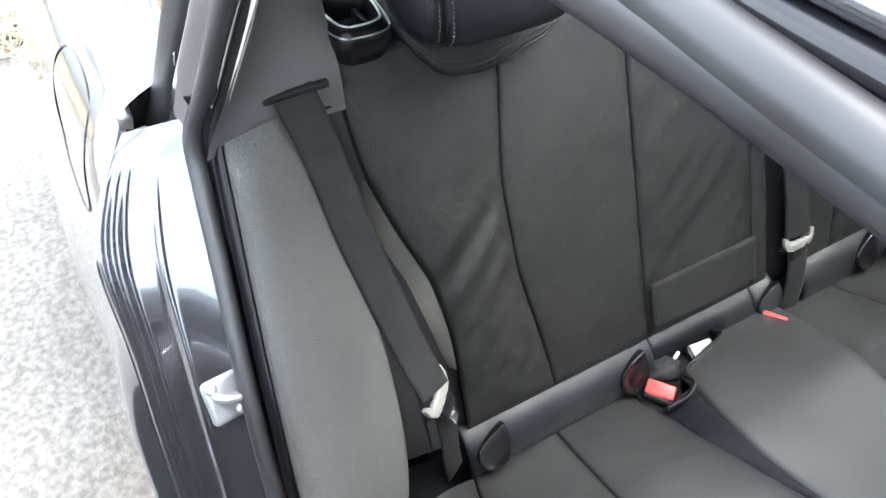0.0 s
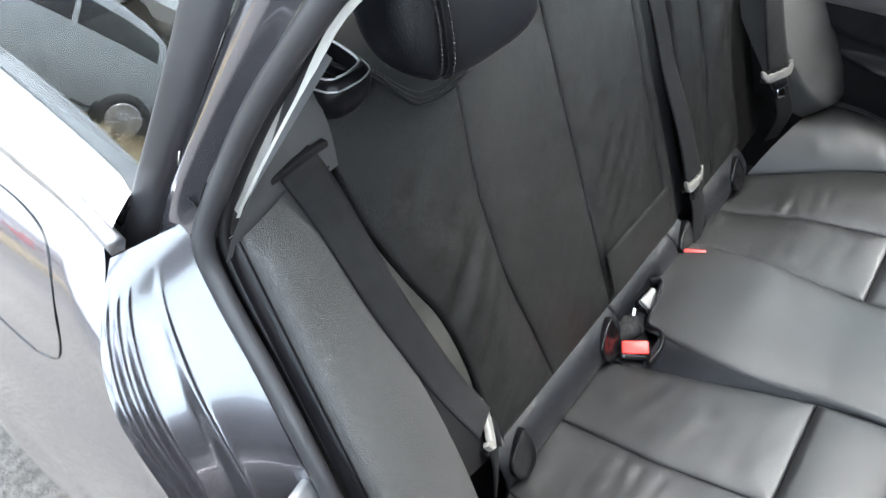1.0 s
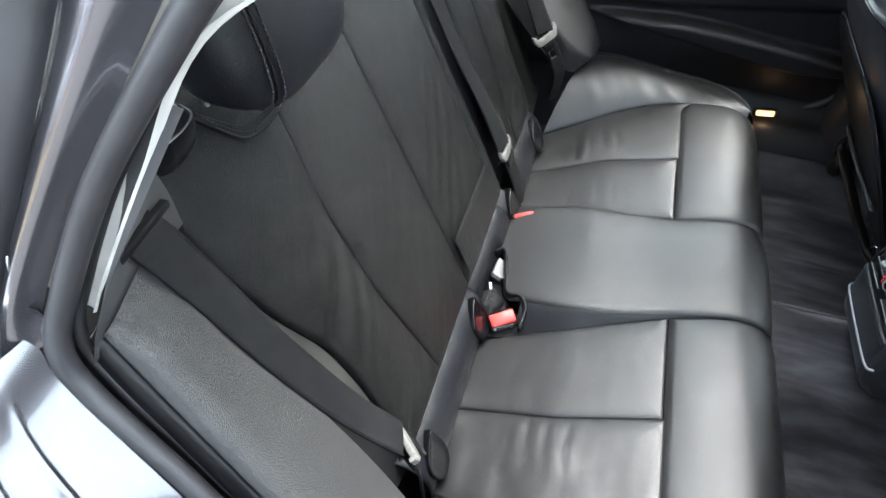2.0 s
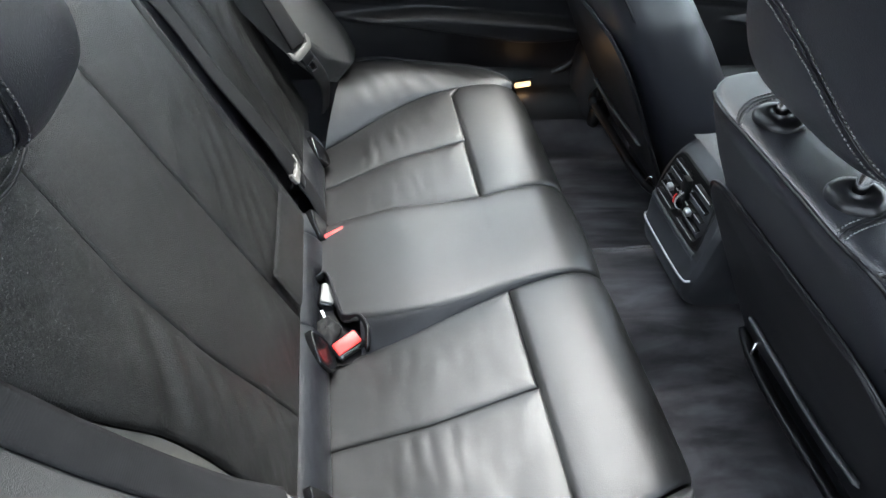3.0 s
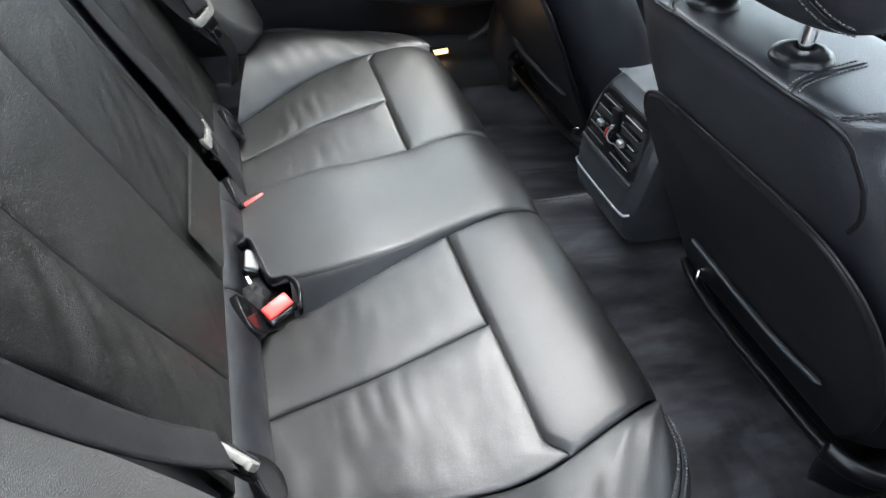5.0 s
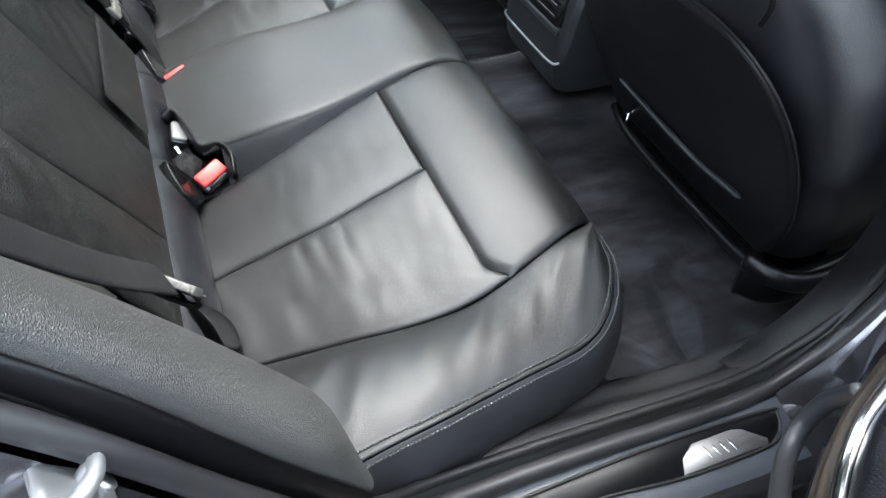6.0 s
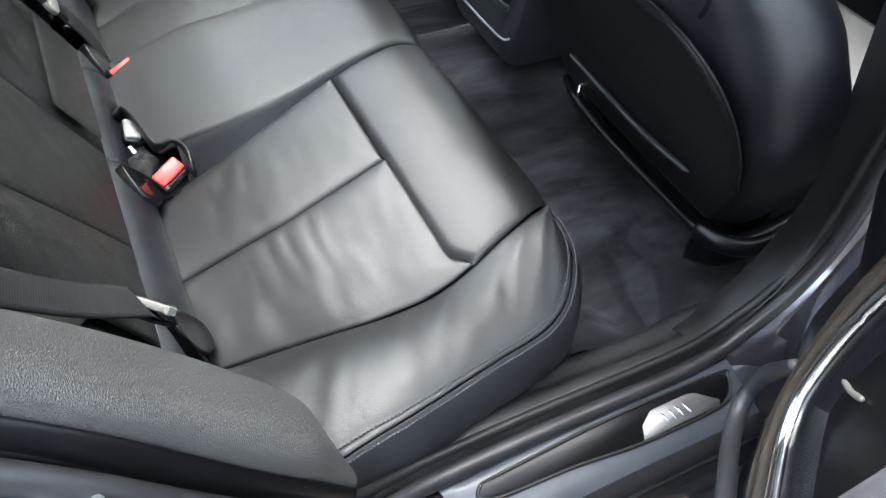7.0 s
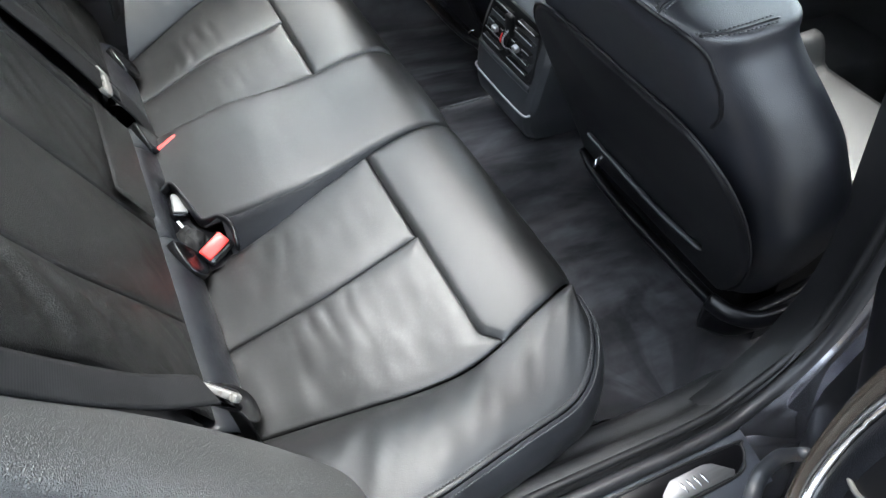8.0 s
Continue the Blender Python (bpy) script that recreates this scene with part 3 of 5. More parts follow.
# ---- side bolsters beside the door openings ----
OUTER = [(-0.539, 0.68, 1.002), (-0.496, 0.69, 0.953), (-0.432, 0.705, 0.883), (-0.364, 0.72, 0.806), (-0.29, 0.735, 0.70), (-0.218, 0.745, 0.600)]


def side_bolster(s):
    ob = thing("side_bolster", "coarse-grained black leather side bolster beside the backrest", "car seat", "side bolsters")
    outer = curve_points(OUTER, 60)
    inner = curve_points([(-0.557, 0.580, 1.010), (-0.512, 0.565, 0.905), (-0.455, 0.566, 0.822), (-0.364, 0.573, 0.715), (-0.288, 0.592, 0.63), (-0.232, 0.63, 0.588), (-0.218, 0.69, 0.575)], 60)

    def f(u, v):
        i = round(u * 60)
        a, b = outer[i], inner[i]
        n = Vector((0.70, 0.10, 0.66)).normalized()
        bulge = (0.030 if s < 0 else 0.016) * math.sin(math.pi * v ** 0.5) ** 0.85 * min(1, (1 - u) * 5 + 0.35) * lerp(0.30, 1.0, step(0.0, 0.14, u))
        q = a.lerp(b, v) + n * bulge
        if v > 0.94:
            q -= n * 0.05 * (v - 0.94) / 0.06
        return q.x, s * q.y, q.z
    part("leather_cover", grid(f, 60, 40, coarse_leather), ob)
    lip = [[(x + dx, s * (y + dy), z + dz) for x, y, z in OUTER] for dx, dy, dz in ((-0.004, -0.003, -0.006), (0.003, 0.001, 0.001), (0.001, 0.007, -0.001), (-0.008, 0.011, -0.010), (-0.030, 0.008, -0.022))]
    part("edge_lip", loft(lip, hard_plastic, 60, 16), ob, "black plastic edge lip")
    return ob


side_bolster(-1)
side_bolster(1)


def gap_strip(s):
    """The pale flank of the backrest, seen in the gap beside its edge."""
    def f(u, v):
        z = lerp(0.62, 0.90, u)
        y = side_a(z) + 0.001 + 0.040 * v * math.sin(math.pi * min(1, u + 0.02)) ** 0.5
        return back(s * y, z, -0.007 - 0.03 * v)
    return part("backrest_flank", grid(f, 30, 8, flank_leather), bench, "pale grey-beige flank of the backrest")


flank_leather = material("pale beige vinyl", (0.11, 0.104, 0.09), 0.6)
vary(flank_leather, 25, 0.15)
bump(flank_leather, "cells", 350, 0.3, 0.0006)
gap_strip(-1)
gap_strip(1)
for s in (-1, 1):
    part("gap_lining", grid(lambda u, v, s=s: back(s * lerp(side_a(lerp(0.50, 1.02, u)) - 0.004, 0.61, v), lerp(0.50, 1.02, u), (-0.02 - 0.025 * v) if s < 0 else -0.006 - 0.006 * v), 20, 6, plastic if s < 0 else back_leather), bench, "black lining of the gap beside the backrest")

# ---- seat belts ----
def ribbon(pts, width, across, mat, n=40, thick=0.0014):
    """Flat webbing along a line; across: its direction at each point."""
    line, side = curve_points(pts, n), curve_points(across, n)
    verts, faces = [], []
    for i, p in enumerate(line):
        t = (line[min(i + 1, n)] - line[max(i - 1, 0)]).normalized()
        a = (side[i] - t * side[i].dot(t)).normalized()
        nn = t.cross(a)
        for k in range(9):
            w = (k / 8 - 0.5)
            verts.append(p + a * w * width + nn * (thick + 0.002 * (0.25 - w * w)))
        for k in range(9):
            w = (0.5 - k / 8)
            verts.append(p + a * w * width - nn * thick)
    for i in range(n):
        for j in range(18):
            faces.append((i * 18 + j, i * 18 + (j + 1) % 18, (i + 1) * 18 + (j + 1) % 18, (i + 1) * 18 + j))
    return verts, faces, mat


latch_grey = material("warm grey latch plastic", (0.14, 0.137, 0.128), 0.45)
vary(latch_grey, 60, 0.15)


def tongue(ob, m):
    """The latch plate: a notched plastic bar with a steel blade."""
    bar = [(-0.031, 0.004), (-0.031, 0.019), (-0.025, 0.016), (-0.020, 0.004), (-0.012, 0.006), (-0.008, 0.003), (0.0, 0.005), (0.008, 0.003), (0.012, 0.006), (0.020, 0.004),
           (0.025, 0.016), (0.031, 0.019), (0.031, 0.004), (0.024, -0.010), (0.012, -0.014), (-0.012, -0.014), (-0.024, -0.010)]
    bar = [(a * 1.12, b) for a, b in bar]
    part("tongue_bar", prism([m @ Vector((a, b, -0.004)) for a, b in bar], m.to_3x3() @ Vector((0, 0, 0.008)), latch_grey, 0.0015), ob, "grey notched latch bar")
    part("belt_loop", tube([m @ Vector(p) for p in ((-0.030, 0.008, -0.002), (-0.033, -0.004, -0.008), (-0.024, -0.011, -0.012), (0.0, -0.013, -0.013), (0.024, -0.011, -0.012), (0.033, -0.004, -0.008), (0.030, 0.008, -0.002))], 0.0032, gloss_black, 40, 8), ob, "glossy black loop")
    part("tongue_body", box((0.034, 0.022, 0.010), hard_plastic, 0.003, m @ pose(0, -0.022, 0)), ob)
    part("tongue_blade", box((0.018, 0.026, 0.0026), chrome, 0.001, m @ pose(0, -0.042, 0)), ob, "bright steel blade")


def belt(label, pts, across, width, m, tail):
    ob = thing("seat_belt", label, "seat belt", "rear seat belts")
    part("webbing", ribbon(pts, width, across, webbing), ob)
    part("lower_webbing", ribbon(tail, width * 0.8, [across[-1]] * len(tail), webbing, 16), ob)
    tongue(ob, m)
    return ob


def frame_of(centre, along, across):
    """A pose with y against the belt's run and x across it."""
    y = -Vector(along).normalized()
    x = Vector(across)
    x = (x - y * x.dot(y)).normalized()
    z = x.cross(y)
    return Matrix.Translation(centre) @ Matrix((x, y, z)).transposed().to_4x4()


belt("black rear seat belt over the leather side bolster",
     [(-0.575, -0.594, 1.035), (-0.546, -0.593, 1.022), (-0.517, -0.582, 0.965), (-0.472, -0.573, 0.885), (-0.430, -0.560, 0.810), (-0.385, -0.548, 0.745), (-0.338, -0.536, 0.696)],
     [(0, 1, 0), (0, 1, 0), (-0.08, 0.99, 0), (-0.12, 0.99, 0), (-0.14, 0.98, 0), (-0.28, 0.93, 0.04), (-0.46, 0.84, 0.08)], 0.047,
     frame_of((-0.335, -0.534, 0.690), (0.14, 0.15, -0.36), (-0.49, 0.32, 0.185)),
     [(-0.335, -0.528, 0.675), (-0.320, -0.525, 0.62), (-0.312, -0.522, 0.55), (-0.31, -0.515, 0.49)])
belt("black rear seat belt hanging in front of the far bolster",
     [(-0.575, 0.594, 1.035), (-0.544, 0.595, 1.022), (-0.502, 0.590, 0.974), (-0.460, 0.578, 0.900), (-0.402, 0.548, 0.795), (-0.346, 0.530, 0.695)],
     [(0, 1, 0), (0, 1, 0), (0.12, 0.98, 0), (0.25, 0.95, 0.05), (0.38, 0.88, 0.2), (0.45, 0.78, 0.42)], 0.047,
     frame_of((-0.340, 0.528, 0.683), (0.20, 0.0, -0.33), (0.49, 0.77, 0.42)),
     [(-0.338, 0.529, 0.678), (-0.312, 0.536, 0.635), (-0.293, 0.546, 0.588), (-0.296, 0.550, 0.52)])
belt("black middle seat belt in the gap of the backrest",
     [back(0.172, 1.06, -0.03), back(0.178, 0.93, 0.004), back(0.188, 0.80, 0.006), back(0.204, 0.68, 0.012), Vector((-0.360, 0.211, 0.592))],
     [(0.0, 1, 0), (0, 1, 0), (0, 1, 0), (0.1, 1, 0), (0.2, 1, 0)], 0.050,
     frame_of((-0.354, 0.211, 0.582), (0.15, 0.0, -0.33), (0.05, 1.0, 0.0)),
     [(-0.352, 0.211, 0.578), (-0.322, 0.206, 0.52), (-0.305, 0.20, 0.46), (-0.31, 0.20, 0.43)])


def buckle(label, m, button):
    ob = thing("belt_buckle", label, "buckle", "seat belt buckles")
    part("case", box((0.052, 0.036, 0.030), gloss_black, 0.005, m @ pose(0, 0, -0.010)), ob)
    part("button", box((0.046, 0.024, 0.009), button, 0.003, m @ pose(0, 0.003, 0.005)), ob, "press button")
    part("slot", box((0.034, 0.004, 0.006), hard_plastic, 0.001, m @ pose(0, -0.0125, 0.004)), ob)
    return ob


buckle("black belt buckle with a red button", facing((-0.270, -0.150, 0.482), (0.86, 0.50, 0.25), (0.05, -0.45, 0.89)), red)
buckle("black belt buckle with a red button sunk between the pads", facing((-0.283, 0.124, 0.482), (0.9, 0.25, 0.4), (-0.1, -0.5, 0.86)), red)
grey_button = material("pale grey plastic", (0.13, 0.133, 0.133), 0.45)
vary(grey_button, 50, 0.1)
buckle("black belt buckle with a pale grey button", facing((-0.300, -0.030, 0.478), (0.12, 0.98, 0.05), (0.35, 0.0, 0.94)), grey_button)
# moulded tray round the buckles, with a knot of loose webbing
tray = thing("buckle_tray", "black moulded recess round the seat belt buckles", "recess")
part("tray", sweep([(-0.320, 0.012, 0.480), (-0.302, 0.012, 0.488), (-0.288, -0.045, 0.490), (-0.276, -0.095, 0.492), (-0.250, -0.102, 0.497), (-0.236, -0.128, 0.496), (-0.238, -0.165, 0.486)], ring(0.004, 0.012, 8), hard_plastic, 40), tray)
part("tray_floor", grid(lambda u, v: (lerp(-0.345, lerp(-0.292, -0.238, step(0.4, 0.8, v)), u), lerp(0.012, -0.178, v), 0.458 + 0.012 * u), 6, 12, hard_plastic), tray)


def knot(u, v):
    a, b = u * 2 * math.pi, (v - 0.5) * math.pi
    r = 0.024 * (1 + 0.3 * noise.noise((math.cos(a) * 2, math.sin(a) * 2, v * 5)))
    return Vector((-0.305, -0.112, 0.474)) + Vector((0.9 * r * math.cos(a) * math.cos(b), 1.35 * r * math.sin(a) * math.cos(b), 0.75 * r * math.sin(b)))


part("loose_webbing", grid(knot, 28, 16, webbing, loop_u=True), tray, "bunched black webbing")
part("tag", box((0.006, 0.018, 0.003), zinc, 0.001, pose(-0.309, -0.082, 0.487, 20, 10, 25)), tray)

# ---- trim round the top of the side bolster ----
trim_plastic = material("dark grey grained plastic", (0.052, 0.052, 0.054), 0.5)
vary(trim_plastic, 15, 0.15, rough=0.1)
bump(trim_plastic, "cells", 420, 0.4, 0.0006)
trim = thing("rear_side_trim", "dark grey plastic trim panel with a belt slot", "trim panel", "rear side trims")


def trim_face(s):
    rows = [[(-0.536, 0.700, 0.990), (-0.547, 0.62, 0.995), (-0.560, 0.535, 0.985)], [(-0.532, 0.688, 1.02), (-0.551, 0.615, 1.03), (-0.568, 0.535, 1.03)],
            [(-0.515, 0.668, 1.07), (-0.562, 0.608, 1.08), (-0.592, 0.535, 1.08)], [(-0.450, 0.630, 1.20), (-0.59, 0.60, 1.20), (-0.66, 0.535, 1.20)]]
    return loft([[(x, s * y, z) for x, y, z in r] for r in rows], trim_plastic, 24, 24)


part("panel", trim_face(-1), trim)
part("slot", box((0.009, 0.076, 0.008), webbing, 0.002, pose(-0.553, -0.592, 1.030, 0, 0, 2)), trim, "belt slot")
part("seam", tube([(-0.546, -0.685, 1.003), (-0.549, -0.62, 1.004), (-0.552, -0.555, 1.000)], 0.002, gloss_black, 10, 6), trim)
trim_l = thing("rear_side_trim", "dark grey plastic trim panel on the far side", "trim panel", "rear side trims")
part("panel", trim_face(1), trim_l)
part("slot", box((0.009, 0.076, 0.008), webbing, 0.002, pose(-0.553, 0.592, 1.030)), trim_l)

# ---- floor ----
def floor_z(x, y):
    tunnel = 0.115 * step(0.19, 0.10, abs(y + 0.01))
    edge = 0.11 * step(0.668, 0.690, abs(y)) if y < 0 else 0.13 * step(0.58, 0.675, y)
    return 0.325 + max(tunnel, edge)


tagged(part("floor", grid(lambda u, v: (lerp(-0.1, 1.7, u), lerp(-0.69, 0.69, v), floor_z(lerp(-0.1, 1.7, u), lerp(-0.69, 0.69, v)) + 0.002 * noise.noise((u * 14, v * 11, 0))), 60, 110, carpet)),
       "black carpeted footwell floor of the car", "floor", kind="structure")


def floor_mat(y0, y1, x0, x1, label):
    """A pile mat with rounded corners and a sewn binding round its edge."""
    R = 0.055

    def inset(x):
        d = min(x - x0, x1 - x, R)
        return R - math.sqrt(max(0.0, R * R - (R - d) ** 2))

    def at(x, v, lift):
        y = lerp(y0 + inset(x), y1 - inset(x), v)
        return Vector((x, y, floor_z(x, y) + lift + 0.003 * noise.noise((x * 12, y * 12, 4))))

    def f(u, v):
        u = eased(u)
        x = lerp(x0, x1, u)
        e = min(u * (x1 - x0), (1 - u) * (x1 - x0), v * (y1 - y0), (1 - v) * (y1 - y0))
        return at(x, v, 0.004 + 0.007 * min(1, e / 0.008))
    ob = tagged(part("floor_mat", grid(f, 70, 70, mat_pile)), label, "floor mat", "rear floor mats")
    xs = [lerp(x0, x1, eased(k / 30)) for k in range(31)]
    line = [at(x, 0, 0.006) for x in xs] + [at(x1, k / 12, 0.006) for k in range(1, 12)] + [at(x, 1, 0.006) for x in xs[::-1]] + [at(x0, 1 - k / 12, 0.006) for k in range(1, 13)]
    part("binding", tube(line, 0.0042, binding, 200, 6), ob, "sewn grey edge binding")
    return ob


binding = material("dark grey edge binding", (0.050, 0.050, 0.054), 0.85)
vary(binding, 200, 0.25)
floor_mat(-0.666, 0.095, 0.192, 0.62, "dark grey velour car mat with brushed streaks")
floor_mat(0.205, 0.655, 0.14, 0.62, "dark grey velour car mat on the far side")


# ---- front seats ----
console_skin = material("blue-grey soft plastic", (0.022, 0.0235, 0.027), 0.42)
vary(console_skin, 20, 0.15, rough=0.1)
bump(console_skin, "noise", 900, 0.3, 0.0005)
shell_black = material("dull black shell", (0.0070, 0.0070, 0.0080), 0.36, spec=0.20)
vary(shell_black, 15, 0.2, rough=0.08)
bump(shell_black, "cells", 600, 0.3, 0.0005)


def laid(points, skin, off=0.0):
    """Points moved on to the nearest place of a surface, off metres above it."""
    out = []
    for p in points:
        q, n, _, _ = skin.find_nearest(Vector(p))
        out.append(q + n * (off if n.dot(Vector(p) - q) >= 0 else -off))
    return out


def front_seat(mirror, shift, label):
    """Built for the near side; the far seat is its mirror image."""
    ob = thing("front_seat", label, "car seat", "front seats")
    n = Vector((0.878, 0, 0.478))
    low, high = Vector((0.452, 0, 0.475)), Vector((0.178, 0, 0.960))
    left = table([(0.0, -0.185), (0.3, -0.160), (0.6, -0.146), (0.85, -0.152), (1.0, -0.174)])
    right = table([(0.0, -0.600), (0.2, -0.630), (0.45, -0.644), (0.65, -0.630), (0.85, -0.596), (1.0, -0.560)])
    deep = table([(0.0, 0.215), (0.35, 0.190), (0.7, 0.162), (1.0, 0.160)])

    def at(x, y, z):
        return Vector((x, shift - y if mirror else y, z))

    def side(line):
        return [at(*p) for p in line]

    def shell(u, v):
        """The stuffed body: flat at the rear, round the wings to the front, closed by a low crown."""
        s = min(1.0, u / 0.84)
        cap = min(1.0, max(0.0, (u - 0.84) / 0.16))
        a = v * 2 * math.pi
        c, sn = math.cos(a), math.sin(a)
        yl, yr = left(s), right(s)
        w, mid = (yl - yr) / 2, (yl + yr) / 2
        y = w * math.copysign(abs(c) ** 0.42, c)
        half = deep(s) / 2
        d = half * math.copysign(abs(sn) ** 0.60, sn)
        corner = max(0.0, 1 - cap ** 2.6) ** (1 / 2.6)
        up = 0.026 * (1 - (1 - cap) ** 2.4) ** 0.6
        m = n.lerp(Vector((1, 0, 0.10)), step(0.62, 1.0, s))
        p = low.lerp(high, s) + m * half + m * d * (0.06 + 0.94 * corner) + Vector((-0.25, 0, 1)) * up
        return at(p.x, mid + y * (0.86 + 0.14 * corner), p.z)

    body = grid(shell, 90, 96, front_leather, loop_v=True, cap=True)
    part("backrest", body, ob, "blue-black leather cover with sewn seams")
    skin = BVHTree.FromPolygons(body[0], body[1])

    def on_back(s, y, out):
        p = low.lerp(high, s) - n * out
        return at(p.x, y, p.z)

    low_r = table([(0.03, -0.560), (0.12, -0.585), (0.22, -0.606), (0.34, -0.622), (0.46, -0.628), (0.8, -0.630)])
    low_l = table([(0.03, -0.185), (0.20, -0.178), (0.5, -0.166), (0.8, -0.160)])
    TOP = 0.786

    def rounded(s, s0, power):
        return max(0.0, 1 - (max(0.0, s - s0) / (TOP - s0)) ** power) ** (1 / power)

    def edge_r(s):
        return -0.465 + (low_r(s) + 0.465) * rounded(s, 0.44, 2.6)

    def edge_l(s):
        return -0.27 + (low_l(s) + 0.27) * rounded(s, 0.62, 2.2)

    def panel(u, v):
        s = lerp(0.03, TOP, 1 - (1 - u) ** 2.0)
        a, b = edge_l(s), edge_r(s)
        y = lerp(a, b, eased(v))
        e = min(y - b, a - y, (TOP - s) * 0.56, (s - 0.03) * 0.56)
        hollow = 0.005 * step(0.0, 0.16, e) * step(0.22, 0.42, s)
        return on_back(s, y, 0.0015 + 0.0065 * step(0, 0.010, e) - hollow)
    part("back_panel", grid(panel, 64, 56, shell_black), ob, "smooth black rear shell")
    rows = [lerp(0.10, TOP, 1 - (1 - k / 32) ** 2.4) for k in range(33)]
    rim = [on_back(s, edge_r(s), 0.003) for s in rows] + [on_back(s, edge_l(s), 0.003) for s in rows[::-1]]
    part("panel_piping", tube(rim, 0.0022, shell_black, 150, 8), ob, "raised edge of the shell")

    # seam along the shoulder, turning down round the corner of the wing to the shell's edge
    shoulder = [(0.236, -0.150, 0.900), (0.190, -0.166, 0.958), (0.176, -0.20, 0.976), (0.172, -0.28, 0.981), (0.172, -0.36, 0.983), (0.172, -0.45, 0.981), (0.175, -0.515, 0.978), (0.186, -0.548, 0.962), (0.206, -0.564, 0.930), (0.222, -0.566, 0.895), (0.228, -0.556, 0.868)]
    seam = laid(side([tuple(p) for p in curve_points(shoulder, 60)]), skin)
    part("shoulder_piping", tube(seam, 0.0028, hard_plastic, 120, 6), ob, "sewn shoulder seam")
    for y0, y1, y2 in ((-0.286, -0.243, -0.234), (-0.482, -0.466, -0.460), (-0.540, -0.546, -0.548)):
        line = side([tuple(p) for p in curve_points([(0.166, y0, 0.99), (0.192, lerp(y0, y1, 0.6), 1.005), (0.220, y1, 1.01), (0.27, y2, 1.01)], 24)])
        part("top_seam", tube(laid(line, skin), 0.0016, hard_plastic, 40, 6), ob)
        for off in (-0.006, 0.006):
            tagged(part("stitches", dashes(laid([p + Vector((0, off, 0)) for p in line], skin, 0.0003), 0.0050, 0.0034, 0.0006, thread), ob), kind="stuff")
    part("trim_strip", sweep(side([(0.368, -0.243, 0.600), (0.371, -0.30, 0.594), (0.370, -0.39, 0.590), (0.367, -0.47, 0.593), (0.363, -0.541, 0.603)]), ring(0.0045, 0.0065, 10), console_skin, 40, (-1, 0, 0.3), 0.2), ob, "raised satin lower lip of the shell")
    part("lower_edge", sweep(side([(0.428, -0.190, 0.500), (0.416, -0.245, 0.492), (0.412, -0.34, 0.487), (0.412, -0.46, 0.487), (0.404, -0.55, 0.497), (0.398, -0.590, 0.508)]), ring(0.010, 0.014, 12), hard_plastic, 50, (-1, 0, 0.4)), ob, "rounded lower edge of the shell")
    lever = part("recliner_lever", sweep(side([(0.388, -0.575, 0.512), (0.402, -0.610, 0.510), (0.430, -0.638, 0.514), (0.468, -0.651, 0.528), (0.512, -0.656, 0.548)]), ring(0.012, 0.017, 14), hard_plastic, 40, (0, 0, 1), 0.5), ob, "moulded recliner lever")
    part("lever_cap", sweep(side([(0.470, -0.652, 0.529), (0.492, -0.655, 0.539), (0.516, -0.657, 0.550)]), ring(0.0135, 0.0185, 14), plastic, 14, (0, 0, 1), 0.7), lever)
    part("lever_base", sweep(side([(0.40, -0.575, 0.470), (0.44, -0.612, 0.472), (0.52, -0.628, 0.500), (0.60, -0.630, 0.53)]), ring(0.016, 0.030, 12, 3), hard_plastic, 24), ob)
    part("hook", tube(side([(0.418, -0.236, 0.522), (0.410, -0.243, 0.512), (0.411, -0.244, 0.499), (0.420, -0.239, 0.490)]), 0.0034, chrome, 14, 8), ob, "bright bag hook")

    yc = -0.356
    seat_headrest(ob, "headrest", at(0.213, -0.348, 1.125), 0.156, 0.062, 0.104, 0.30, front_leather, (), -0.016, -0.42 if mirror else 0.42)
    for y in (-0.289, -0.434):
        q = laid([at(0.217, y, 1.02)], skin)[0]
        part("post", tube([q + Vector((0, 0, -0.01)), q + Vector((-0.004, 0, 0.09))], 0.0072, chrome, 4, 14), ob, "chrome post")
        m = Matrix.Translation(q + Vector((0, 0, 0.006))) @ pose(0, 0, 0, 0, -6, 0)
        part("post_collar", lathe([(0.0, 0.003), (0.0085, 0.003), (0.011, 0.006), (0.020, 0.0045), (0.0265, 0.0015), (0.0295, -0.004), (0.029, -0.014)], hard_plastic, m, 32), ob, "round black collar")

    def squab(u, v):
        x, y = lerp(0.55, 1.08, u), lerp(-0.25, 0.25, v)
        a = abs(y)
        z = 0.52 + 0.05 * u + 0.055 * step(0.13, 0.19, a) - 0.30 * step(0.20, 0.26, a) ** 2 - 0.16 * step(0.90, 1.0, u)
        z -= 0.008 * math.exp(-abs(a - 0.150) / 0.006) + 0.008 * math.exp(-abs(x - 0.80) / 0.006) * (1 if a < 0.15 else 0)
        return at(x, yc + y, z)
    part("squab", grid(squab, 50, 60, leather), ob, "leather seat cushion with stitched panels")
    part("frame", box((0.5, 0.40, 0.10), hard_plastic, 0.015, Matrix.Translation(at(0.76, yc, 0.42))), ob)
    return ob


front_seat(False, 0.0, "black leather front seat with chrome headrest posts")
front_seat(True, 0.005, "black leather front seat beyond the console")

# ---- centre console with rear vents ----
console = thing("centre_console", "black centre console with rear air vents", "console")


cons_x = table([(0.490, 0.352), (0.512, 0.332), (0.540, 0.322), (0.600, 0.324), (0.660, 0.331), (0.712, 0.342), (0.728, 0.350), (0.742, 0.366)])


